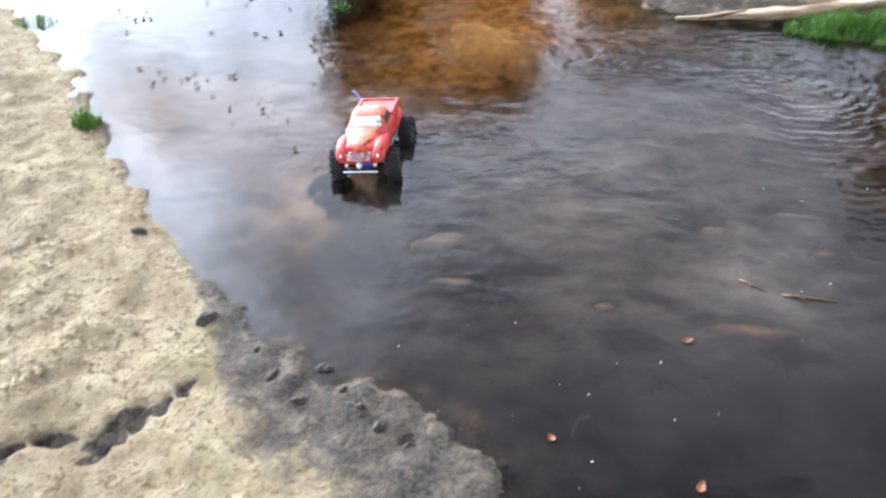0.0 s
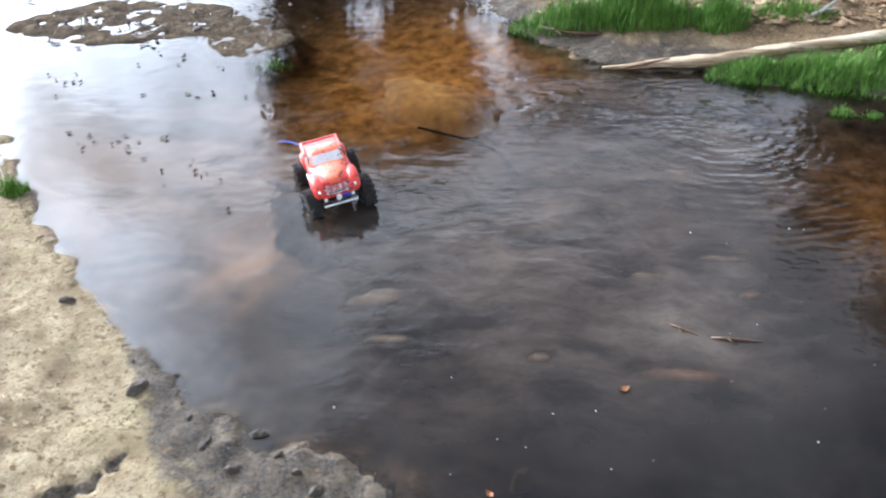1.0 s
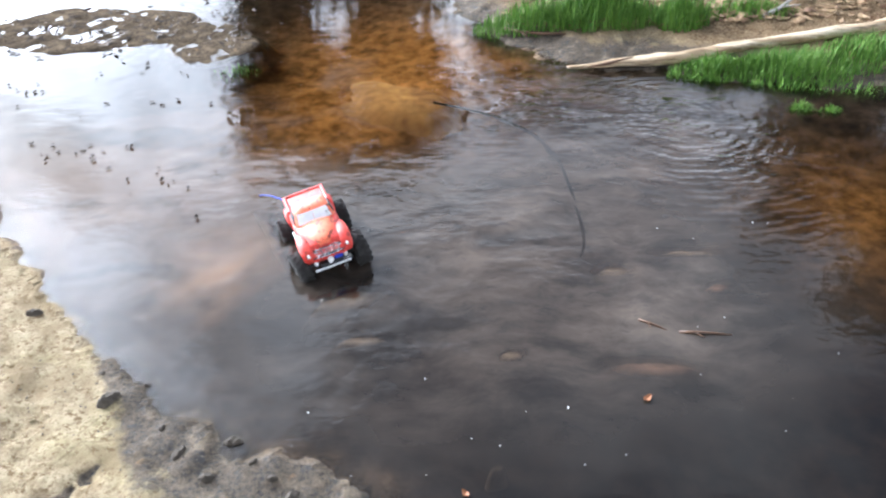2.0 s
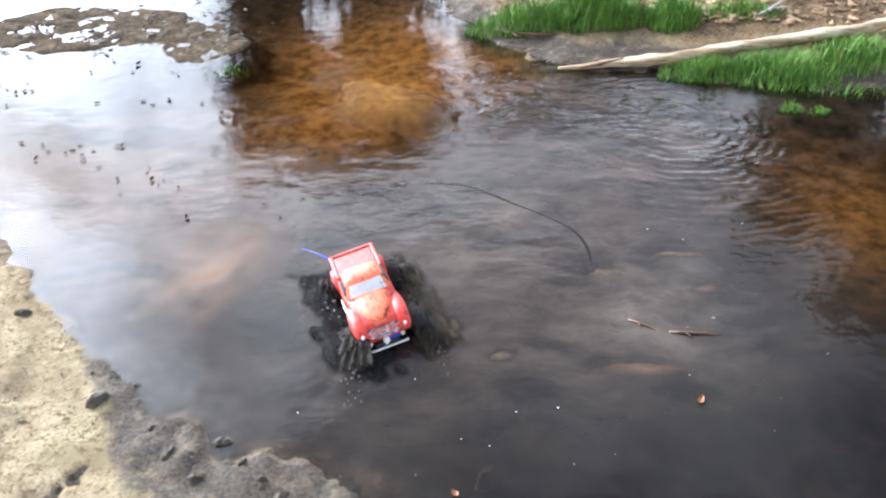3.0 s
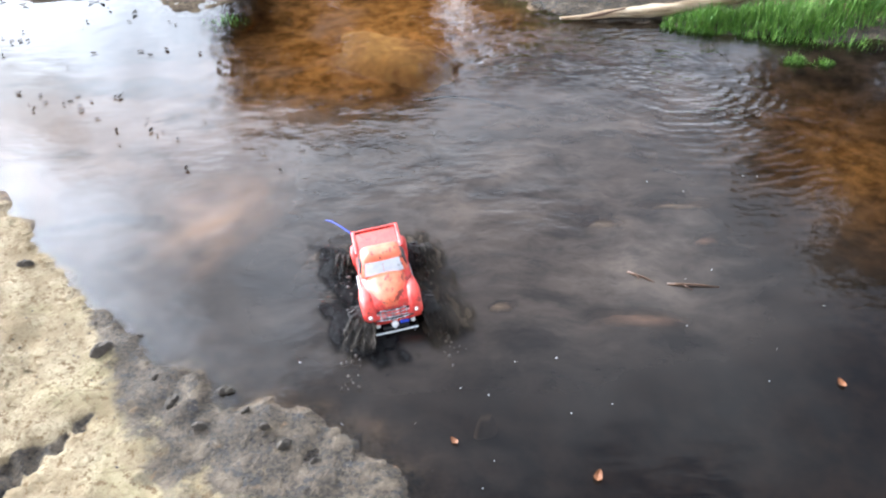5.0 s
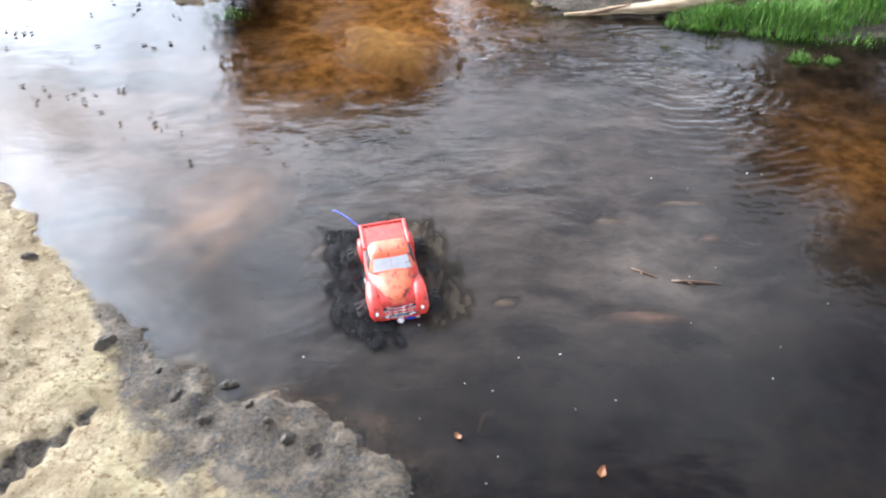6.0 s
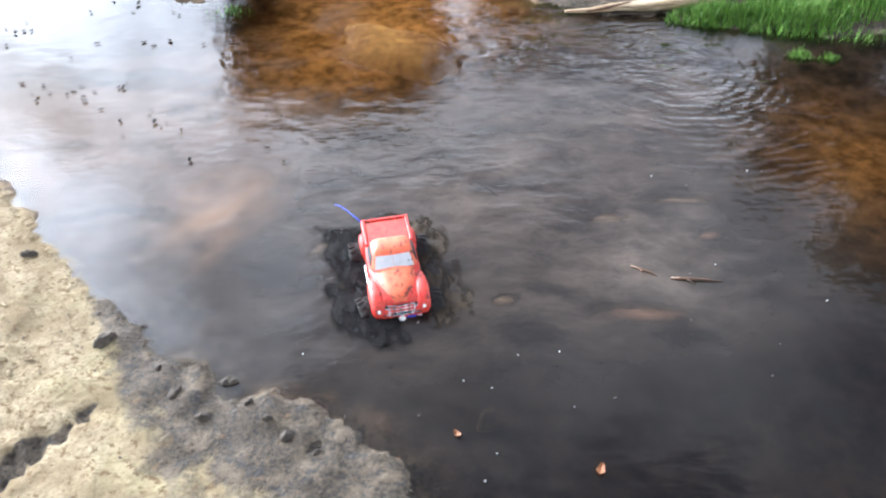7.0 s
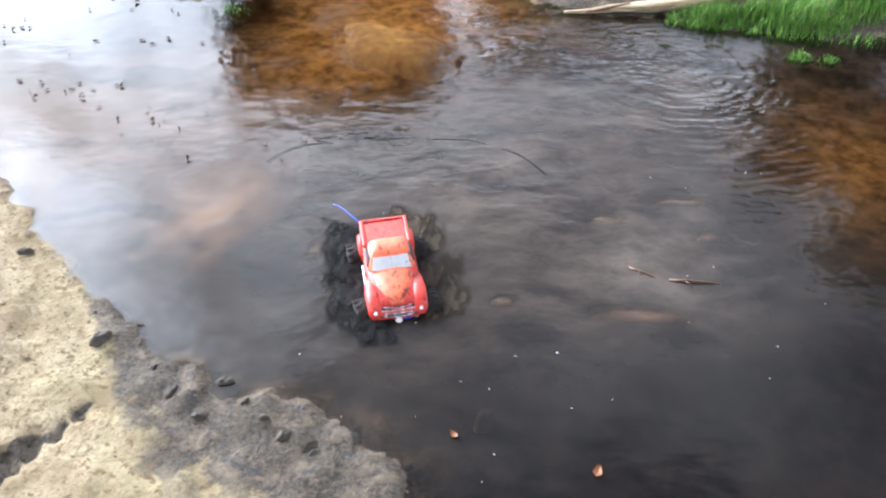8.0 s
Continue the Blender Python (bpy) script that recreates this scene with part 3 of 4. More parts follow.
def make_truck():
    truck = new("toy_truck")
    tagged(truck, "red radio-controlled pickup truck with big black tyres stuck in muddy water", "toy truck")
    # lower body: rounded skirt running from tail to nose
    bm = bmesh.new()
    loft(bm, [oval(y, 0, zc, hw, hh, 5) for y, zc, hw, hh in (
        (-0.163, 0.118, 0.064, 0.030), (-0.158, 0.118, 0.068, 0.034), (-0.060, 0.118, 0.069, 0.034), (-0.050, 0.120, 0.071, 0.037),
        (0.040, 0.120, 0.071, 0.037), (0.075, 0.114, 0.064, 0.034), (0.140, 0.109, 0.056, 0.030), (0.152, 0.106, 0.050, 0.024))])
    part("body", bm, RED, truck, "red painted pickup shell with mud flecks", True)
    # bed floor, rails and tailgate
    bm = bmesh.new()
    block(bm, (0.112, 0.096, 0.006), (0, -0.108, 0.1535), 0.001)
    part("bed_cover", bm, RED, truck)
    for s in (-1, 1):
        bm = bmesh.new()
        block(bm, (0.010, 0.108, 0.012), (s * 0.0625, -0.109, 0.155), 0.003)
        part("bed_rail", bm, RED, truck)
    bm = bmesh.new()
    block(bm, (0.136, 0.008, 0.030), (0, -0.162, 0.146), 0.002)
    part("tailgate", bm, RED, truck)
    # cab: greenhouse lofted upward
    bm = bmesh.new()
    secs = []
    for z, y0, y1, hw, r in ((0.150, -0.060, 0.056, 0.066, 0.016), (0.156, -0.058, 0.052, 0.064, 0.016), (0.176, -0.051, 0.030, 0.056, 0.015),
                             (0.186, -0.046, 0.016, 0.051, 0.016), (0.1905, -0.038, 0.006, 0.042, 0.016), (0.192, -0.026, -0.006, 0.028, 0.010)):
        ring, yc, hl = [], (y0 + y1) / 2, (y1 - y0) / 2
        for k in range(28):
            a = 2 * math.pi * (k + 0.5) / 28
            c, s = math.cos(a), math.sin(a)
            ring.append((hw * math.copysign(abs(c) ** 0.4, c), yc + hl * math.copysign(abs(s) ** 0.4, s), z))
        secs.append(ring)
    loft(bm, secs)
    part("cab", bm, HOODRED, truck, "faded orange-red cab roof", True)
    # windscreen in two panes, side and rear windows lie on the greenhouse
    for s in (-1, 1):
        bm = bmesh.new()
        v = [bm.verts.new(p) for p in ((s * 0.0004, 0.0535, 0.1585), (s * 0.053, 0.0515, 0.1585), (s * 0.046, 0.0245, 0.1825), (s * 0.0004, 0.0265, 0.1825))]
        f = bm.faces.new(v)
        r = bmesh.ops.extrude_face_region(bm, geom=[f])
        bmesh.ops.translate(bm, vec=(0, -0.012, -0.010), verts=[g for g in r["geom"] if isinstance(g, bmesh.types.BMVert)])
        bmesh.ops.recalc_face_normals(bm, faces=bm.faces)
        part("windscreen_pane", bm, GLASSY, truck, "pale grey windscreen pane")
        bm = bmesh.new()
        v = [bm.verts.new(p) for p in ((s * 0.0655, -0.036, 0.158), (s * 0.0655, 0.030, 0.158), (s * 0.0575, 0.016, 0.177), (s * 0.0575, -0.034, 0.177))]
        f = bm.faces.new(v)
        r = bmesh.ops.extrude_face_region(bm, geom=[f])
        bmesh.ops.translate(bm, vec=(-s * 0.012, 0, -0.003), verts=[g for g in r["geom"] if isinstance(g, bmesh.types.BMVert)])
        bmesh.ops.recalc_face_normals(bm, faces=bm.faces)
        part("side_window", bm, BLACK, truck, "dark side window")
    for k, dx in enumerate((0.0, 0.009)):
        bm = bmesh.new()
        block(bm, (0.0035, 0.003, 0.014), (-0.040 - dx, 0.0435 - 0.001 * k, 0.1705), 0.0005, (-48, 0, 0))
        part("windscreen_mark", bm, BLACK, truck, "small dark decal bar")
    # bonnet: bulging, narrowing to the nose
    bm = bmesh.new()
    loft(bm, [oval(y, 0, zc, hw, hh, 2.6, 24) for y, zc, hw, hh in (
        (0.040, 0.138, 0.060, 0.024), (0.070, 0.136, 0.055, 0.023), (0.100, 0.133, 0.047, 0.022), (0.125, 0.129, 0.038, 0.020),
        (0.143, 0.125, 0.028, 0.017), (0.154, 0.121, 0.016, 0.012))])
    part("bonnet", bm, HOODRED, truck, "faded orange-red bulging bonnet", True)
    bm = bmesh.new()
    rim_line = []
    for k in range(15):
        a = math.pi * k / 14
        rim_line.append((0.0615 * math.cos(a) * (1 - 0.10 * math.sin(a)), 0.048 + 0.106 * math.sin(a) ** 0.8, 0.137 - 0.012 * math.sin(a)))
    tube(bm, rim_line, [0.0035] * 15, 6)
    part("bonnet_edge", bm, RED, truck)
    # front fenders, rounded pontoons, and rear fenders
    for s in (-1, 1):
        bm = bmesh.new()
        loft(bm, [oval(y, s * cx, zc, hw, hh, 3, 16) for y, cx, zc, hw, hh in (
            (0.040, 0.064, 0.112, 0.008, 0.020), (0.070, 0.063, 0.116, 0.016, 0.024), (0.105, 0.062, 0.119, 0.020, 0.026),
            (0.135, 0.060, 0.116, 0.020, 0.026), (0.156, 0.060, 0.108, 0.019, 0.021), (0.168, 0.058, 0.102, 0.014, 0.013))])
        part("front_fender", bm, RED, truck, "", True)
        bm = bmesh.new()
        loft(bm, [oval(y, s * 0.070, zc, hw, hh, 3, 14) for y, zc, hw, hh in (
            (-0.150, 0.104, 0.004, 0.012), (-0.135, 0.116, 0.009, 0.020), (-0.108, 0.122, 0.011, 0.022), (-0.080, 0.116, 0.009, 0.020), (-0.064, 0.104, 0.004, 0.012))])
        part("rear_fender", bm, RED, truck, "", True)
        bm = bmesh.new()
        rod(bm, (s * 0.060, 0.158, 0.115), (s * 0.060, 0.170, 0.112), 0.0056, 0.0046, 16)
        part("headlight", bm, WHITE, truck, "white round headlight")
        bm = bmesh.new()
        rod(bm, (s * 0.046, 0.160, 0.082), (s * 0.046, 0.170, 0.081), 0.006, 0.006, 12)
        part("fog_lamp", bm, WHITE, truck, "small white lamp under the nose")
        bm = bmesh.new()
        rod(bm, (s * 0.074, -0.05, 0.090), (s * 0.074, 0.05, 0.090), 0.003, 0.003, 8)
        part("side_step", bm, STEEL, truck)
    # nose and grille
    bm = bmesh.new()
    loft(bm, [oval(y, 0, zc, hw, hh, 4, 20) for y, zc, hw, hh in ((0.130, 0.108, 0.066, 0.027), (0.150, 0.103, 0.064, 0.022), (0.166, 0.098, 0.060, 0.014), (0.170, 0.097, 0.056, 0.010))])
    nose = part("nose", bm, RED, truck, "", True)
    bm = bmesh.new()
    block(bm, (0.100, 0.004, 0.027), (0, 0.1630, 0.1095), 0.001, (40, 0, 0))
    grille = part("grille", bm, BLACK, truck, "chrome-barred grille on black")
    for k in range(4):
        bm = bmesh.new()
        half = (0.043, 0.050, 0.048, 0.036)[k]
        y, z = 0.1745 - 0.0050 * k, 0.1005 + 0.0060 * k
        tube(bm, [(half * u, y - 0.0045 * u * u, z + 0.0016 * u * u) for u in (-1, -0.75, -0.5, -0.25, 0, 0.25, 0.5, 0.75, 1)], [0.0014] + [0.0020] * 7 + [0.0014], 6)
        part("grille_bar", bm, CHROME, grille, smooth=True)
    for x in (-0.034, -0.019, 0.019, 0.034):
        bm = bmesh.new()
        block(bm, (0.0026, 0.004, 0.025), (x, 0.1672, 0.1105), 0.0006, (40, 0, math.copysign(8, x)))
        part("grille_upright", bm, BLACK if abs(x) < 0.03 else CHROME, grille)
    # chassis, winch, bumper
    bm = bmesh.new()
    block(bm, (0.060, 0.30, 0.022), (0, 0.0, 0.072), 0.004)
    part("chassis", bm, BLACK, truck)
    bm = bmesh.new()
    block(bm, (0.070, 0.020, 0.012), (0, 0.163, 0.070), 0.003)
    part("bumper_mount", bm, BLACK, truck)
    bm = bmesh.new()
    rod(bm, (-0.056, 0.180, 0.064), (0.056, 0.180, 0.064), 0.0030, seg=12)
    part("bumper", bm, WHITE, truck, "thin white front bumper bar")
    for s in (-1, 1):
        bm = bmesh.new()
        rod(bm, (s * 0.026, 0.162, 0.068), (s * 0.026, 0.180, 0.064), 0.003, seg=8)
        part("bumper_bracket", bm, BLACK, truck)
    bm = bmesh.new()
    rod(bm, (-0.012, 0.164, 0.083), (-0.036, 0.164, 0.083), 0.0085, seg=14)
    winch = part("winch_drum", bm, BLUE, truck, "blue winch drum")
    bm = bmesh.new()
    bmesh.ops.create_uvsphere(bm, u_segments=14, v_segments=10, radius=0.0100, matrix=pose(0.002, 0.174, 0.084))
    rod(bm, (0.002, 0.174, 0.084), (0.004, 0.180, 0.074), 0.005, 0.003, 8)
    part("winch_hook", bm, WHITE, winch, "white plastic winch ball")
    # axles and dampers
    for y, place in AXLES:
        bm = bmesh.new()
        rod(bm, (-HUB, y, 0.054), (HUB, y, 0.054), 0.008, seg=10)
        bmesh.ops.create_uvsphere(bm, u_segments=12, v_segments=8, radius=0.019, matrix=pose(0.012, y, 0.054))
        part("axle", bm, BLACK, truck)
        for s in (-1, 1):
            bm = bmesh.new()
            rod(bm, (s * 0.066, y, 0.056), (s * 0.046, y - 0.006, 0.108), 0.0045, seg=8)
            for k in range(6):
                u = 0.2 + 0.1 * k
                rod(bm, (s * (0.066 - 0.02 * u), y - 0.006 * u, 0.062 + 0.046 * u), (s * (0.0655 - 0.02 * u), y - 0.006 * u, 0.0645 + 0.046 * u), 0.007, seg=10)
            part("damper", bm, STEEL, truck)
    # trailing blue aerial tube
    bm = bmesh.new()
    tube(bm, [(0.060, -0.158, 0.150), (0.074, -0.182, 0.153), (0.088, -0.206, 0.154), (0.104, -0.236, 0.152), (0.122, -0.268, 0.146), (0.134, -0.290, 0.136)], [0.0016, 0.0020, 0.0021, 0.0020, 0.0018, 0.0012], 8)
    part("aerial_strap", bm, BLUE, truck, "blue strap trailing from the tail", True)
    tyre, rim = wheel_mesh(), rim_mesh()
    wheels = []
    for y, place in AXLES:
        for s in (-1, 1):
            w = new("wheel", tyre)
            w.parent = truck
            w.matrix_basis = pose(s * HUB, y, 0.054)
            r = new("rim", rim)
            r.parent = w
            wheels.append((w, s * HUB, y, place))
    return truck, wheels


TRUCK, WHEELS = make_truck()


# ---- trees seen in the water's reflection, and unseen ones added round the camera ----
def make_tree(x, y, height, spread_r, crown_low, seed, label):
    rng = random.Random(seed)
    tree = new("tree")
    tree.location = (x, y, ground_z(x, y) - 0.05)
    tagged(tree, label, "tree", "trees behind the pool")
    bm = bmesh.new()
    pts, rad = [], []
    for k in range(9):
        u = k / 8
        pts.append((0.25 * math.sin(2.2 * u + seed) * u, 0.2 * math.sin(3 * u + 2 * seed) * u, height * 0.95 * u))
        rad.append(0.11 * (1 - u) + 0.015)
    tube(bm, pts, rad, 10, 0.06, rng)
    tips = []
    for k in range(44):
        u = rng.uniform(crown_low, 0.97)
        base = Vector(pts[min(8, int(u * 8))]).lerp(Vector(pts[min(8, int(u * 8) + 1)]), u * 8 % 1)
        a = rng.uniform(0, 2 * math.pi)
        taper = math.sin(math.pi * min(1, max(0.12, (1.02 - u) / (1.02 - crown_low)) ** 0.6)) * 0.5 + 0.5
        ln = spread_r * taper * rng.uniform(0.5, 1.0)
        end = base + Vector((math.cos(a) * ln, math.sin(a) * ln, ln * rng.uniform(0.1, 0.5)))
        mid = base.lerp(end, 0.5) + Vector((0, 0, 0.06 * ln))
        tube(bm, [base, mid, end], [0.035, 0.02, 0.008], 6)
        tips += [base.lerp(end, f) for f in (0.35, 0.5, 0.65, 0.8, 0.92, 1.0)]
    part("trunk", bm, BARK, tree, "pale slender trunk", True)
    verts, faces = [], []
    for p in tips:
        for _ in range(60):
            q = p + Vector((rng.gauss(0, 0.20), rng.gauss(0, 0.20), rng.gauss(0, 0.15)))
            sz = rng.uniform(0.05, 0.10)
            t = Euler((rng.uniform(-1, 1), rng.uniform(-1, 1), rng.uniform(0, 6.3))).to_matrix()
            i = len(verts)
            verts += [q + t @ Vector(c) * sz for c in ((-0.9, 0, 0), (0, -0.45, 0.05), (1, 0, 0), (0, 0.45, 0.05))]
            faces.append((i, i + 1, i + 2, i + 3))
    crown = raw("crown", verts, faces, FOLIAGE)
    crown.parent = tree
    return tree


make_tree(-2.0, 11.6, 4.85, 1.0, 0.10, 3, "slender leafy tree with a pale trunk on the bank")
make_tree(-0.75, 12.0, 4.75, 0.72, 0.12, 5, "narrow leafy tree with a pale trunk on the bank")
make_tree(1.45, 13.0, 4.0, 0.75, 0.1, 8, "leafy tree with a pale trunk on the bank")
make_tree(5.5, 8.0, 4.9, 0.92, 0.10, 11, "tall leafy tree with a pale trunk on the bank")
make_tree(4.05, 8.2, 3.75, 0.58, 0.06, 12, "narrow leafy tree with a pale trunk on the bank")
# unseen trees, added behind and beside the camera to cut the sky light
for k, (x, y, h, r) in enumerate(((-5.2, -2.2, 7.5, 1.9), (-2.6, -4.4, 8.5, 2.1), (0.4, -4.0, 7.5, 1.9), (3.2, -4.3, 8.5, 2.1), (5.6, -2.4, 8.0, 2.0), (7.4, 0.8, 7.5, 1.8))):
    make_tree(x, y, h, r, 0.22, 30 + k, "unseen leafy tree added round the camera to block sky light")


# ---- log, grass, stones, leaves ----
def make_log():
    rng = random.Random(4)
    ends = [(0.53, 3.61, 0.012), (0.80, 3.63, 0.026), (1.01, 3.645, 0.038), (1.37, 3.72, 0.062), (1.95, 3.83, 0.100), (2.6, 4.00, 0.150)]
    log = new("driftwood_log")
    tagged(log, "bleached broken tree trunk lying across the grassy bank", "log")
    bm = bmesh.new()
    pts = []
    for a, b in zip(ends, ends[1:]):
        pts += [Vector(a).lerp(Vector(b), k / 3) for k in range(3)]
    pts.append(Vector(ends[-1]))
    fine = [pts[0]]
    for a, b in zip(pts, pts[1:]):
        fine += [a.lerp(b, k / 4) for k in range(1, 5)]
    rings = []
    for i, p in enumerate(fine):
        u = i / (len(fine) - 1)
        r = 0.007 + 0.026 * min(1.0, u * 3.2)
        ring = []
        for k in range(14):
            a = 2 * math.pi * k / 14
            chip = 1 + 0.30 * noise.noise(Vector((p.x * 5, math.cos(a) * 1.5, math.sin(a) * 1.5))) + 0.22 * noise.noise(Vector((p.x * 24, math.cos(a) * 2.5, math.sin(a) * 2.5)))
            flat = 0.62 if math.sin(a) > 0.3 else 0.85
            ring.append((p.x, p.y + r * chip * math.cos(a), p.z + r * chip * flat * math.sin(a) + 0.006 * noise.noise(Vector((p.x * 7, 0, 3)))))
        rings.append(ring)
    loft(bm, rings)
    part("trunk", bm, DRYWOOD, log, "bleached barkless wood", True)
    for k in range(4):
        bm = bmesh.new()
        x = 0.62 + 0.12 * k
        tube(bm, [(x, 3.60 + 0.02 * k, 0.015), (x + 0.10, 3.61 + 0.025 * k, 0.03), (x + 0.2, 3.635 + 0.025 * k, 0.045)], [0.003, 0.008, 0.004], 6, 0.2, rng)
        part("splinter", bm, WETWOOD, log, "wet dark splinter")


make_log()


def make_grass(cx, cy, rx, ry, n, tall, seed, label, lean=0.38):
    rng, n = random.Random(seed), int(n * 1.5)
    verts, faces = [], []
    turns, outs = [rng.uniform(0, 6.283) for _ in range(n)], [rng.random() ** 0.62 * 1.15 for _ in range(n)]
    px = np.array([cx + rx * r * math.cos(a) for a, r in zip(turns, outs)])
    py = np.array([cy + ry * r * math.sin(a) for a, r in zip(turns, outs)])
    for x, y, z, r in zip(px, py, land(px, py)[0], outs):
        z = max(float(z), -0.01) - 0.005
        h, b = tall * rng.uniform(0.3, 1.25) * (1.1 - 0.6 * r), rng.uniform(0, 6.283)
        w = rng.uniform(0.0011, 0.0026)
        dx, dy = math.cos(b), math.sin(b)
        l = lean * h * rng.uniform(0.2, 1.3)
        i = len(verts)
        for u, ww in ((0, 1.0), (0.45, 0.85), (0.8, 0.55), (1.0, 0.08)):
            px, py, pz = x + dx * l * u * u, y + dy * l * u * u, z + h * (u - 0.18 * u * u)
            verts += [(px - dy * w * ww, py + dx * w * ww, pz), (px + dy * w * ww, py - dx * w * ww, pz)]
        for k in range(3):
            faces.append((i + 2 * k, i + 2 * k + 1, i + 2 * k + 3, i + 2 * k + 2))
    g = raw("grass_patch", verts, faces, GRASS)
    return tagged(g, label, "grass", kind="stuff")


for i, (x, y, rx, ry, n, h) in enumerate(((0.45, 4.05, 0.28, 0.10, 1100, 0.16), (0.75, 4.05, 0.25, 0.12, 1600, 0.21), (1.12, 4.0, 0.12, 0.10, 800, 0.19),
                                          (1.45, 4.05, 0.22, 0.08, 500, 0.09))):
    make_grass(x, y, rx, ry, n, h, 20 + i, "bright green grass behind the bleached log")
for i, (x, y, rx, ry, n, h) in enumerate(((1.18, 3.54, 0.20, 0.07, 900, 0.10), (1.50, 3.52, 0.24, 0.13, 1400, 0.11), (1.85, 3.60, 0.22, 0.13, 900, 0.12), (1.75, 3.36, 0.22, 0.05, 90, 0.06),
                                          (1.43, 3.21, 0.05, 0.03, 160, 0.06), (1.54, 3.19, 0.05, 0.03, 120, 0.05))):
    make_grass(x, y, rx, ry, n, h, 30 + i, "bright green grass at the waterline below the log")
for i, (x, y, r, n, h) in enumerate(((-1.62, 2.56, 0.05, 200, 0.09), (-2.22, 3.38, 0.09, 200, 0.07), (-0.93, 3.62, 0.10, 120, 0.05))):
    make_grass(x, y, r, r * 0.8, n, h, 40 + i, "small green grass tuft at the muddy waterline")


def make_stone(x, y, rx, ry, top, turn, seed, label, name="stone", mat=None, group="stones in the pool", lumps=0.0):
    """A silted stone, sunk into the bed by its skirt; top is its height over the water."""
    ground = ground_z(x, y)
    tall = top - ground
    verts, faces = [(0.0, 0.0, top)], []
    n, m = 28, 9
    for j in range(1, m + 1):
        for i in range(n):
            a, v = 2 * math.pi * i / n, j / m
            edge = 1 + 0.3 * lumps * noise.noise(Vector((math.cos(a) * 3, math.sin(a) * 3, seed + 9))) + 0.28 * noise.noise(Vector((math.cos(a) * 1.4, math.sin(a) * 1.4, seed * 2.7))) + 0.14 * noise.noise(Vector((math.cos(a) * 4, math.sin(a) * 4, seed)))
            r = 1.55 * v * edge
            px, py = r * rx * math.cos(a), r * ry * math.sin(a)
            h = math.exp(-(1.2 * v) ** 6) + 0.015 * noise.noise(Vector((px * 40, py * 40, seed))) * (1 - v) + lumps * noise.noise(Vector((px * 90, py * 90, seed * 3.1))) * (1 - v * v)
            verts.append((px, py, ground - 0.012 + (tall + 0.012) * h))
    faces += [(0, 1 + i, 1 + (i + 1) % n) for i in range(n)]
    for j in range(m - 1):
        for i in range(n):
            k, l = 1 + j * n, 1 + (j + 1) * n
            faces.append((k + i, l + i, l + (i + 1) % n, k + (i + 1) % n))
    ob = raw(name, verts, faces, mat or STONE, True)
    ob.matrix_basis = pose(x, y, 0, 0, 0, turn)
    return tagged(ob, label, name.replace("_", " "), group)


for i, (x, y, rx, ry, top, turn, lab) in enumerate((
        (-0.30, 2.04, 0.105, 0.050, -0.003, 18, "pale silt-covered stone just breaking the muddy water"),
        (-0.25, 1.862, 0.085, 0.024, -0.003, 3, "thin pale stone ridge just breaking the muddy water"),
        (0.49, 2.155, 0.060, 0.028, -0.002, 0, "pale wet stone with a dark edge in the pool"),
        (0.53, 1.745, 0.12, 0.035, -0.004, -6, "reddish silted stone lying under the water"),
        (0.15, 1.80, 0.04, 0.026, -0.002, 10, "small grey stone under the water"),
        (0.089, 1.423, 0.022, 0.014, -0.001, 30, "small pale stone at the water surface"),
        (0.78, 2.075, 0.045, 0.022, -0.002, 15, "pinkish stone under the water"),
        (0.74, 2.245, 0.11, 0.018, -0.001, -3, "long flat pale stone at the water surface"),
        (0.43, 2.25, 0.05, 0.03, -0.002, 12, "pinkish stone under the water"),
        (-0.18, 3.42, 0.24, 0.12, -0.040, -42, "broad orange-brown boulder under the clear water"),
        )):
    make_stone(x, y, rx, ry, top, turn, i + 1, lab, lumps=0.02, mat=RUSTSTONE if "orange" in lab else (PINKSTONE if "pink" in lab or "redd" in lab else None))
for i, (x, y, r, turn) in enumerate(((-0.93, 1.745, 0.012, 0), (-0.80, 1.703, 0.014, 20), (-0.88, 1.645, 0.038, 30), (-0.54, 1.512, 0.030, 10),
                                     (-0.376, 1.345, 0.026, 40), (-0.66, 1.47, 0.03, 70), (-0.58, 1.40, 0.024, 15), (-0.48, 1.44, 0.018, 50),
                                     (-0.72, 1.55, 0.018, 80), (-1.20, 1.985, 0.030, 12), (-0.43, 1.39, 0.02, 0), (-0.30, 1.30, 0.022, 25))):
    g = ground_z(x, y)
    make_stone(x, y, r * 0.62, r * 0.36, max(g, 0) + r * 0.40, turn, 40 + i, "dark wet mud clod at the waterline", "mud_clod", MUDCLOD, "mud clods on the shore", 0.35)


def make_stick(pts, r, mat, label, seed=1, name="stick"):
    rng = random.Random(seed)
    bm = bmesh.new()
    tube(bm, pts, [r * (1.1 - 0.5 * k / (len(pts) - 1)) for k in range(len(pts))], 7, 0.15, rng)
    a, b = Vector(pts[1]), Vector(pts[2])
    side = (b - a).cross(Vector((0, 0, 1))).normalized()
    tube(bm, [a, a + side * r * 6 + (b - a) * 0.5], [r * 0.6, r * 0.3], 5)
    return thing(name, bm, mat, label, "stick", smooth=True)


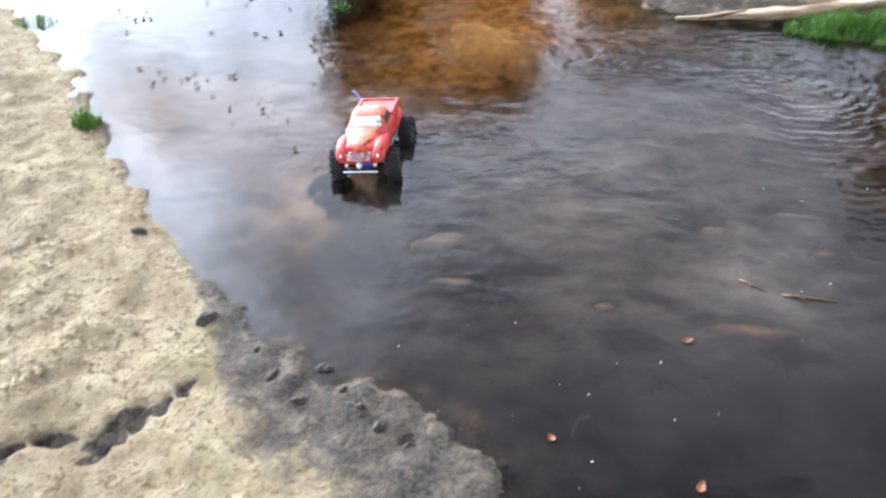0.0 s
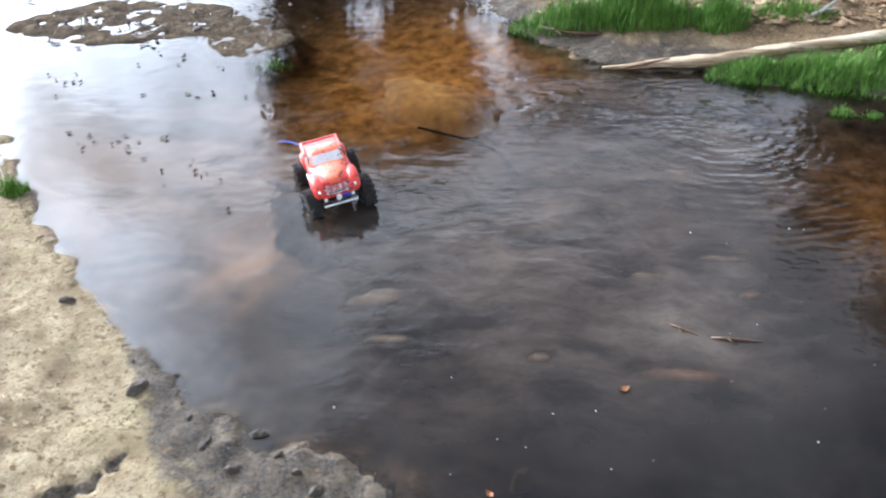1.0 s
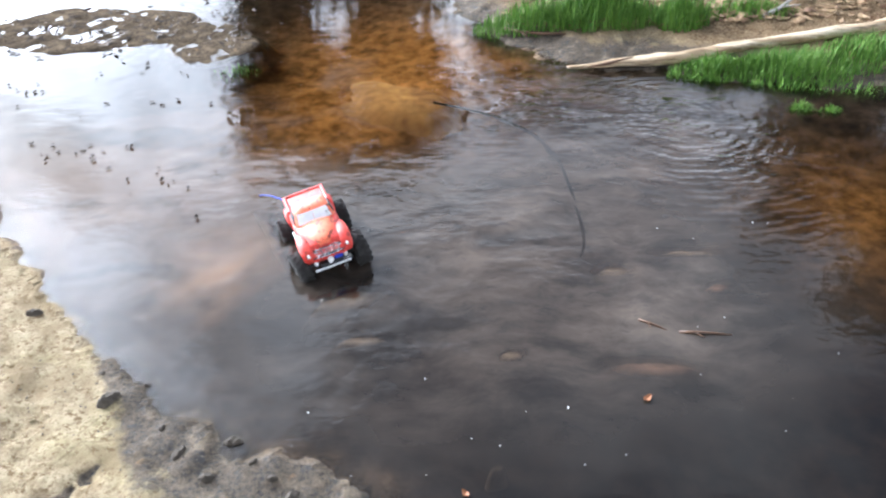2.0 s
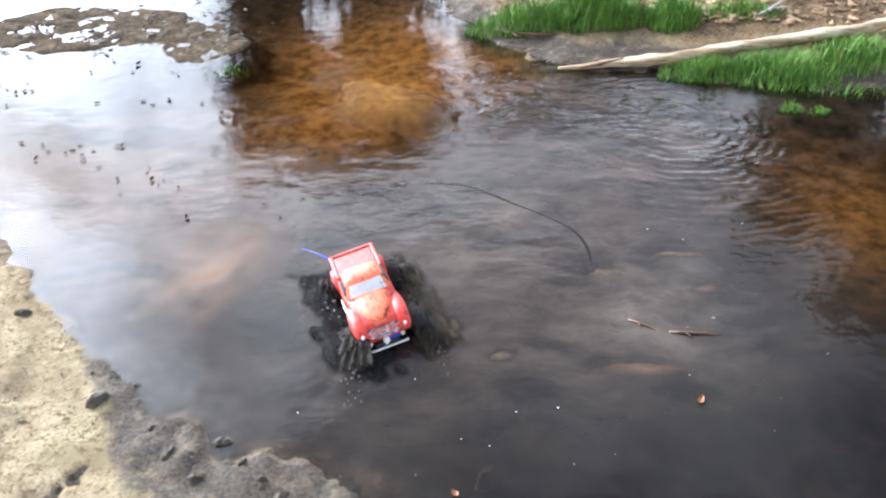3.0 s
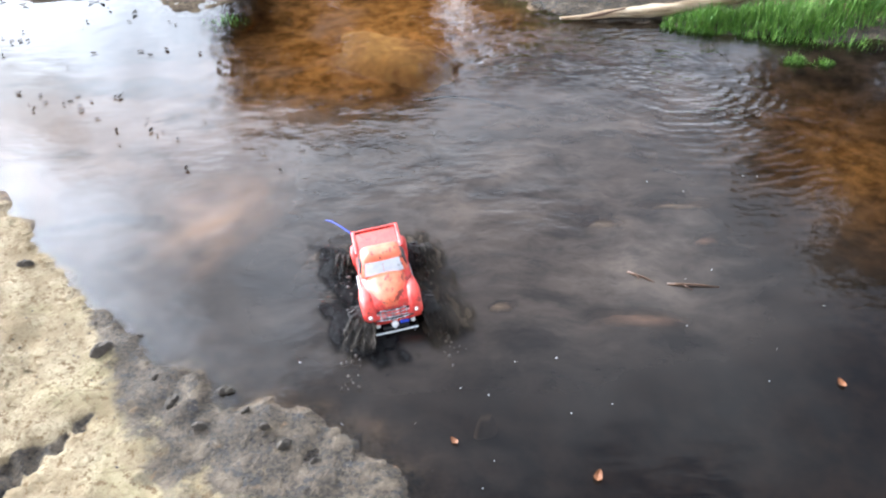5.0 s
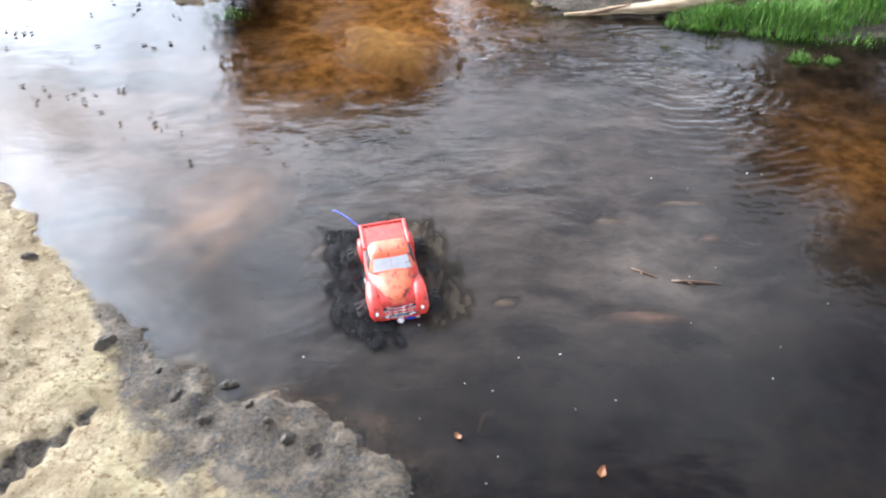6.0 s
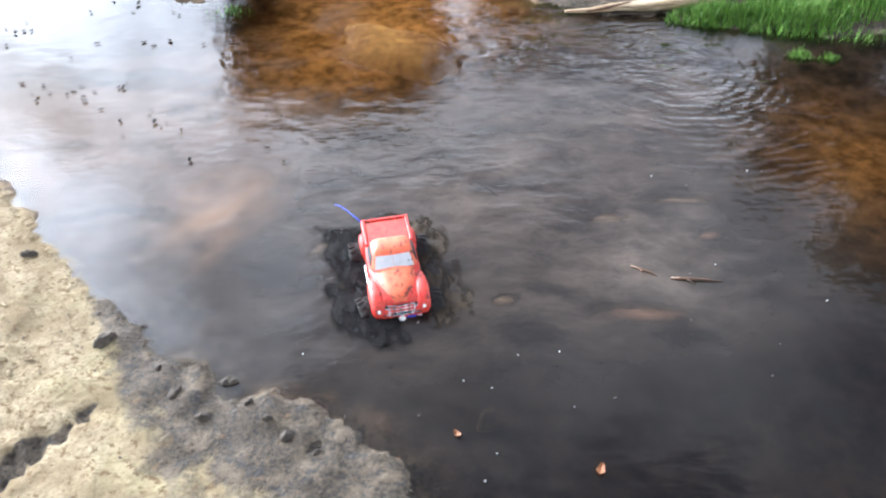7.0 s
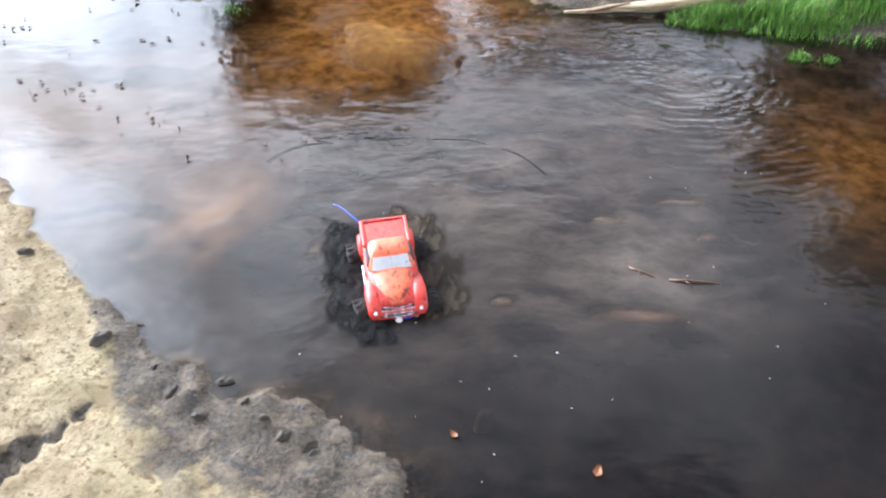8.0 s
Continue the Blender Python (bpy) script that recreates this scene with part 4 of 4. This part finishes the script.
make_stick([(0.518, 1.935, 0.001), (0.54, 1.92, 0.004), (0.565, 1.905, 0.003), (0.59, 1.888, -0.002)], 0.0030, WETWOOD, "short brown stick floating in the pool", 1)
make_stick([(0.62, 1.882, 0.0), (0.66, 1.876, 0.005), (0.71, 1.872, 0.004), (0.76, 1.868, 0.0)], 0.0036, WETWOOD, "dark wet stick floating in the pool", 2)
make_stick([(1.50, 3.98, 0.09), (1.60, 4.04, 0.115), (1.70, 4.14, 0.13), (1.82, 4.28, 0.16)], 0.010, GREYWOOD, "grey forked dead branch on the leafy bank", 3)
make_stick([(0.28, 4.02, 0.035), (0.35, 3.97, 0.035), (0.45, 3.93, 0.04), (0.56, 3.92, 0.045)], 0.008, WETWOOD, "dark stick at the foot of the far bank", 4)


def leaf_mesh(name, seed, mat):
    """A curled leaf about one unit long, 5 by 3 points."""
    rng = random.Random(seed)
    bm = bmesh.new()
    rows, curl = [], rng.uniform(0.1, 0.35)
    for k in range(6):
        u = k / 5
        w = 0.32 * math.sin(math.pi * (0.08 + 0.88 * u)) ** 0.8 * rng.uniform(0.8, 1.15)
        z = curl * (u - 0.5) ** 2 * 2
        rows.append([bm.verts.new((u - 0.5, j * w, z + (0.12 * abs(j) * curl * 3))) for j in (-1, 0, 1)])
    for a, b in zip(rows, rows[1:]):
        for j in (0, 1):
            bm.faces.new((a[j], a[j + 1], b[j + 1], b[j]))
    r = bmesh.ops.extrude_face_region(bm, geom=bm.faces[:])
    bmesh.ops.translate(bm, vec=(0, 0, -0.03), verts=[g for g in r["geom"] if isinstance(g, bmesh.types.BMVert)])
    bmesh.ops.recalc_face_normals(bm, faces=bm.faces)
    return finish(name, bm, mat)


DARK_LEAVES = [leaf_mesh("leaf", k, DARKLEAF) for k in range(4)]
BROWN_LEAVES = [leaf_mesh("leaf", 10 + k, DEADLEAF) for k in range(4)]
AMBER_LEAF = leaf_mesh("leaf", 20, AMBER)


def float_leaf(x, y, size, mesh, turn, label, z=0.002, tilt=0):
    ob = new("leaf", mesh)
    ob.matrix_basis = pose(x, y, z, tilt, tilt * 0.6, turn) @ Matrix.Diagonal((size, size, size, 1))
    return tagged(ob, label, "leaf", "leaves on the water")


rng = random.Random(77)
for cx, cy, n, sx, sy in ((-1.36, 2.91, 10, 0.09, 0.05), (-1.50, 2.98, 7, 0.06, 0.05), (-1.04, 2.70, 9, 0.10, 0.05), (-1.79, 3.47, 7, 0.05, 0.04),
                          (-1.22, 3.30, 6, 0.15, 0.06), (1.09, 2.85, 9, 0.09, 0.04), (-0.62, 2.55, 5, 0.2, 0.08), (-1.3, 3.62, 9, 0.3, 0.08)):
    for k in range(n):
        float_leaf(cx + rng.gauss(0, sx), cy + rng.gauss(0, sy), rng.uniform(0.010, 0.027), DARK_LEAVES[k % 4], rng.uniform(0, 360),
                   "dark wet dead leaf floating on the pool", tilt=rng.uniform(-18, 18), z=0.004)
DRIFTER = float_leaf(0.36, 1.68, 0.027, AMBER_LEAF, 20, "amber leaf drifting on the muddy water")
float_leaf(0.327, 1.252, 0.030, AMBER_LEAF, 70, "amber leaf floating near the shore")
float_leaf(0.012, 1.352, 0.022, AMBER_LEAF, 130, "small amber leaf floating near the shore")
# small white flower by the grass tuft
bm = bmesh.new()
for k in range(6):
    a = k * math.pi / 3
    bmesh.ops.create_icosphere(bm, subdivisions=1, radius=0.009, matrix=pose(-1.645 + 0.010 * math.cos(a), 2.57 + 0.010 * math.sin(a), 0.115))
rod(bm, (-1.645, 2.57, 0.0), (-1.645, 2.57, 0.112), 0.0015, seg=5)
thing("flower", bm, WHITE, "small white flower in the grass tuft by the water", "flower")


def scatter(name, n, where, sizes, mats, seed, label, category):
    """Many curled bits lying on the ground in one mesh; where(rng) gives x, y."""
    rng = random.Random(seed)
    spots = np.array([where(rng) for _ in range(n)])
    zs = land(spots[:, 0], spots[:, 1])[0]
    verts, faces = [], []
    for (x, y), z in zip(spots, zs):
        size, a = rng.uniform(*sizes), rng.uniform(0, 6.283)
        t = Euler((rng.gauss(0, 0.15), rng.gauss(0, 0.15), a)).to_matrix()
        i = len(verts)
        h = size * rng.uniform(0.05, 0.3)
        for c in ((-0.5, 0, h / size), (-0.1, -0.26, 0), (0.5, 0.04, h / size), (0.05, 0.28, 0), (0, 0, -0.12)):
            v = t @ (Vector(c) * size)
            verts.append((x + v.x, y + v.y, max(z, 0) + 0.004 + abs(v.z)))
        faces += [(i, i + 1, i + 2, i + 3), (i + 1, i, i + 4), (i + 2, i + 1, i + 4), (i + 3, i + 2, i + 4), (i, i + 3, i + 4)]
    return tagged(raw(name, verts, faces, mats), label, category, kind="stuff")


def on_far_bank(rng):
    x = rng.uniform(0.3, 3.0)
    return x, rng.uniform(4.0, 5.6) - 0.05 * x


def on_bar(rng):
    return rng.gauss(-1.75, 0.42), rng.gauss(4.12, 0.16)


def on_left_sand(rng):
    t = rng.random()
    x, y = -0.75 - 1.6 * t - rng.uniform(0.0, 0.7), 1.2 + 2.0 * t + rng.uniform(-0.35, 0.1)
    if math.hypot(x + 1.0, y - 1.24) < 0.24:
        x -= 0.5
    return x, y


def on_wet_edge(rng):
    t = rng.random()
    return -1.15 + 0.95 * t + rng.gauss(0, 0.07), 1.72 - 0.52 * t + rng.gauss(0, 0.07)


scatter("leaf_litter", 3200, on_far_bank, (0.03, 0.075), DEADLEAF, 5, "dry tan leaf litter on the far bank", "leaf litter")
scatter("leaf_litter", 170, on_bar, (0.02, 0.05), DARKLEAF, 6, "wet brown leaves on the low mud bar", "leaf litter")
scatter("sand_crumbs", 1500, on_left_sand, (0.008, 0.028), SANDCLOD, 7, "loose crumbs of dry sand and soil", "crumbs")
scatter("soil_bits", 700, on_left_sand, (0.003, 0.011), DARKLEAF, 8, "dark bits of leaf and bark on the sand", "debris")
scatter("mud_crumbs", 150, on_wet_edge, (0.003, 0.013), MUDCLOD, 9, "crumbs of dark wet mud along the shore", "mud")


def make_foam(n, seed):
    rng = random.Random(seed)
    bm = bmesh.new()
    for _ in range(n):
        x, y = rng.choice(((0.9, 1.95), (0.5, 1.55), (-0.1, 1.6), (0.2, 1.45), (0.9, 2.3)))
        x, y = x + rng.gauss(0, 0.2), y + rng.gauss(0, 0.12)
        r = rng.uniform(0.0010, 0.0026)
        bmesh.ops.create_icosphere(bm, subdivisions=1, radius=r, matrix=pose(x, y, 0.0005))
    return thing("foam_specks", bm, WHITE, "white foam specks on the dark water", "foam", kind="stuff")


make_foam(22, 12)


# ---- moved water: rings, spray and churned mud ----
def make_ring(centre, radius, arcs, seed, label):
    """Low swells on the pool, each a short rigid arc with its crest along the ring."""
    ring = new("ripple_ring")
    ring.location = (*centre, 0)
    tagged(ring, label, "ripple")
    made = []
    for a0, a1 in arcs:
        n, m = 26, 9
        verts, faces = [], []
        mid = (a0 + a1) / 2
        for i in range(n + 1):
            u = i / n
            a = radians(a0 + (a1 - a0) * u)
            ends = math.sin(math.pi * u) if 0 < u < 1 else 0.0
            r = radius + 0.02 * math.sin(3 * math.radians(a0 + (a1 - a0) * u) * 2 + seed)
            for j in range(m):
                v = j / (m - 1) * 2 - 1
                h = 0.0008 * (0.5 + 0.5 * math.cos(math.pi * v)) * ends
                verts.append(((r + 0.010 * v) * math.sin(a), (r + 0.010 * v) * math.cos(a), h - 0.0003))
        for i in range(n):
            for j in range(m - 1):
                k = i * m + j
                faces.append((k, k + m, k + m + 1, k + 1))
        arc = raw("swell", verts, faces, WATER, True)
        for key, value in (("silt", 0.5), ("stir", 0.4), ("deep", 1.0), ("ripple", 0.05), ("rings", 0.0)):
            arc.data.attributes.new(key, "FLOAT", "POINT").data.foreach_set("value", [value] * len(verts))
        arc.parent = ring
        arc.visible_shadow = False
        made.append((arc, math.sin(radians(mid)), math.cos(radians(mid))))
    return made


def arcs(lo, hi, n):
    w = (hi - lo) / n
    return [(lo + w * k - 0.30 * w, lo + w * (k + 1) + 0.30 * w) for k in range(n)]


RING_A = make_ring((-0.42, 2.55), 0.68, arcs(28, 112, 4), 2, "ring wave spreading round the truck over the pool")
RING_B = make_ring((-0.15, 1.95), 0.45, arcs(-40, 50, 4), 5, "ring wave spreading behind the stuck truck")

RING_C = make_ring((-0.05, 2.15), 0.55, arcs(0, 82, 4), 7, "ring wave spreading beside the digging truck")


def make_spray(seed, reach, lift, n, spread_a):
    """Sheets and drops of mud thrown from a wheel, in the wheel's own frame: y ahead, x outward."""
    rng = random.Random(seed)
    spray = new("mud_spray")
    tagged(spray, "dark muddy water thrown up by a spinning tyre", "splash", "spray round the truck")
    for sheet in range(n):
        nu, nv = 16, 8
        wide, off, lean = rng.uniform(0.035, 0.06), rng.gauss(0, 0.016), radians(rng.gauss(0, spread_a))
        far, top = reach * rng.uniform(0.65, 1.0), lift * rng.uniform(0.6, 1.0)
        ragged = [rng.uniform(0.55, 1.0) for _ in range(nu + 1)]
        verts, faces, us, vs = [], [], [], []
        for i in range(nu + 1):
            for j in range(nv + 1):
                u, v = i / nu, j / nv * ragged[i]
                a = lean + radians((u - 0.5) * 26)
                ax = off + (u - 0.5) * wide
                verts.append((ax + math.sin(a) * far * v, math.cos(a) * far * v - 0.03 * (1 - v), 0.03 + 4 * top * v * (1 - v) - 0.045 * v + 0.003 * math.sin(23 * u + sheet)))
                us.append(u * wide * 20 + sheet)
                vs.append(v)
        for i in range(nu):
            for j in range(nv):
                k = i * (nv + 1) + j
                faces.append((k, k + nv + 1, k + nv + 2, k + 1))
        sh = raw("sheet", verts, faces, SPRAY, True)
        for key, vals in (("across", us), ("along", vs)):
            sh.data.attributes.new(key, "FLOAT", "POINT").data.foreach_set("value", vals)
        sh.parent = spray
    bm = bmesh.new()
    for _ in range(26):
        d = reach * rng.uniform(0.3, 1.25)
        a = radians(rng.gauss(0, spread_a * 1.3))
        bmesh.ops.create_icosphere(bm, subdivisions=1, radius=rng.uniform(0.0015, 0.005),
                                   matrix=pose(math.sin(a) * d, math.cos(a) * d, rng.uniform(-0.01, lift * 0.9)))
    tagged(part("drops", bm, MUDDROP, spray), kind="stuff")
    return spray


def make_churn(seed, rx, ry, stir):
    """A patch of choppy muddy water that thins out into the calm pool at its rim."""
    n = 40
    verts, faces, edge = [], [], []
    for i in range(n + 1):
        for j in range(n + 1):
            u, v = i / n * 2 - 1, j / n * 2 - 1
            p = Vector((u * rx * 34, v * ry * 26, seed * 5.0))
            fall = max(0.0, 1 - (u * u + v * v) * (1.0 + 1.3 * noise.noise(p * 0.35) + 1.0 * noise.noise(p * 0.9)))
            h = 0.5 + 0.9 * noise.noise(p) + 0.45 * noise.noise(p * 2.1)
            fall *= max(0.0, 1 - max(abs(u), abs(v)) ** 5)
            edge.append(min(1.0, 1.15 * fall))
            verts.append((u * rx, v * ry, 0.0020 + 0.0045 * max(0.0, h) * fall))
    for i in range(n):
        for j in range(n):
            k = i * (n + 1) + j
            faces.append((k, k + n + 1, k + n + 2, k + 1))
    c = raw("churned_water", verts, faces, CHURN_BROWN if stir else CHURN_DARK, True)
    c.data.attributes.new("edge", "FLOAT", "POINT").data.foreach_set("value", edge)
    return tagged(c, "choppy muddy water painted dark for its weak reflection, beside a spinning tyre", "splash", "churned water round the truck")


SPRAYS = [(make_spray(1, 0.15, 0.032, 2, 5), 0, 1), (make_spray(2, 0.17, 0.032, 2, 5), 1, 1),
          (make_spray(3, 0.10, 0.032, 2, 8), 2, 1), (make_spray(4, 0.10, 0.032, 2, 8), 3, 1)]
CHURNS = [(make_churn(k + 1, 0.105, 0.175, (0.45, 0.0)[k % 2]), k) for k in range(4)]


# ---- what moves ----
def motions():
    walk(TRUCK, [
        (0.0, pose(-0.574, 2.462, -0.030, 5.2, 6.1, 177.6)),
        (0.5, pose(-0.528, 2.684, -0.032, 4.5, 4.9, 196.9)),
        (1.0, pose(-0.509, 2.611, -0.031, 7.1, 7.3, 199.8)),
        (1.5, pose(-0.476, 2.545, -0.032, 7.8, 7.3, 203.7)),
        (1.7, pose(-0.457, 2.438, -0.031, 7.9, 10.5, 199.9)),
        (2.8, pose(-0.218, 2.082, -0.057, 2.5, 10.0, 202.2)),
        (3.0, pose(-0.196, 2.001, -0.058, 1.9, 10.6, 198.6)),
        (3.5, pose(-0.156, 1.890, -0.059, 5.5, 10.1, 193.3)),
        (4.0, pose(-0.150, 1.873, -0.059, 4.8, 7.6, 194.2)),
        (4.5, pose(-0.152, 1.867, -0.058, 4.4, 6.9, 192.5)),
        (6.0, pose(-0.155, 1.901, -0.087, 0.9, 3.1, 190.4)),
        (6.5, pose(-0.153, 1.900, -0.085, -0.2, 2.5, 191.4)),
        (7.0, pose(-0.151, 1.901, -0.083, -0.7, 1.9, 190.3)),
        (7.5, pose(-0.152, 1.900, -0.084, -0.5, 0.5, 191.6)),
        (8.0, pose(-0.151, 1.897, -0.083, -0.9, 1.9, 189.8)),
    ])
    for w, x, y, place in WHEELS:
        rows = []
        for k in range(81):
            t = k / 10
            steer = 10 if place == "front" else 0
            rows.append((t, pose(x, y, 0.054, 0, 0, steer) @ pose(0, 0, 0, -55 * k)))
        walk(w, rows)

    # leaf pushed along by the waves
    leaf = DRIFTER.scale.copy()
    walk(DRIFTER, [(t, pose(x, y, 0.002, 0, 0, a)) for t, x, y, a in (
        (0.0, 0.350, 1.686, 15), (1.0, 0.358, 1.682, 20), (1.5, 0.402, 1.650, 30), (3.0, 0.64, 1.625, 60), (3.5, 0.698, 1.614, 70),
        (4.5, 0.881, 1.543, 95), (6.0, 1.10, 1.47, 120), (8.0, 1.36, 1.40, 140))])
    DRIFTER.scale = leaf
    # rings run outwards from under the surface and sink back
    for ring, t0, t1, inner, outer in ((RING_A, 0.75, 2.4, -0.18, 0.30), (RING_B, 6.8, 8.0, -0.04, 0.22), (RING_C, 2.3, 5.0, -0.15, 0.25)):
        for arc, sx, sy in ring:
            rows = [(0.0, -0.30, inner), (t0 - 0.1, -0.25, inner)]
            for k in range(5):
                u = k / 4
                rows.append((t0 + (t1 - t0) * u, -0.010 if k == 0 else (0.0 if k < 4 or t1 >= 8.0 else -0.010), inner + (outer - inner) * u))
            if t1 < 8.0:
                rows += [(t1 + 0.2, -0.25, outer), (8.0, -0.30, outer)]
            walk(arc, [(t, pose(sx * r, sy * r, z)) for t, z, r in rows])
    # spray and choppy water follow the wheels; they rise while the tyres dig
    truck_at = [(0.0, -0.576, 2.470, 176.6), (1.5, -0.479, 2.553, 204.2), (2.4, -0.30, 2.25, 203), (2.8, -0.221, 2.089, 203.1), (3.0, -0.199, 2.009, 199.2),
                (3.5, -0.158, 1.897, 193.5), (4.0, -0.152, 1.880, 194.6), (4.5, -0.153, 1.874, 192.8), (4.9, -0.153, 1.885, 192), (5.8, -0.157, 1.92, 190.9),
                (6.2, -0.157, 1.922, 191), (6.5, -0.156, 1.923, 192), (6.9, -0.154, 1.926, 191), (7.3, -0.155, 1.926, 192), (7.6, -0.155, 1.926, 192), (8.0, -0.154, 1.924, 190.3)]
    strength = (0, 0, 0.0, 0.7, 0.85, 1.0, 1.0, 0.95, 0.9, 0.8, 0.72, 0.62, 0.7, 0.85, 0.95, 1.0)
    for spray, k, way in SPRAYS:
        x, y = WHEELS[k][1], WHEELS[k][2]
        rows = []
        for i, ((t, tx, ty, turn), f) in enumerate(zip(truck_at, strength)):
            base = pose(tx, ty, 0, 0, 0, turn)
            up = 0.002 if f > 0.6 else -0.16 + 0.09 * f
            if t > 5.5:
                up = -0.13 + 0.05 * f
            rows.append((t, base @ pose(x * 1.04, y + (0.045 if y > 0 else 0.02), up, 0, 0, (9 if i % 2 else -7) - (12 if x > 0 else -12))))
        walk(spray, rows)
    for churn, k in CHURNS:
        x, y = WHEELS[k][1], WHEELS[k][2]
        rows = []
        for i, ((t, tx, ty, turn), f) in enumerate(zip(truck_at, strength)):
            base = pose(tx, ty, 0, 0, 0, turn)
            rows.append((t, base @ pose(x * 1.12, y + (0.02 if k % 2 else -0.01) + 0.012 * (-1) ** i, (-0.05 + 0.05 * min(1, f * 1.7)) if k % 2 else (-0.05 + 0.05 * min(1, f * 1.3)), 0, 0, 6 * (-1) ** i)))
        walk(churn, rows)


motions()
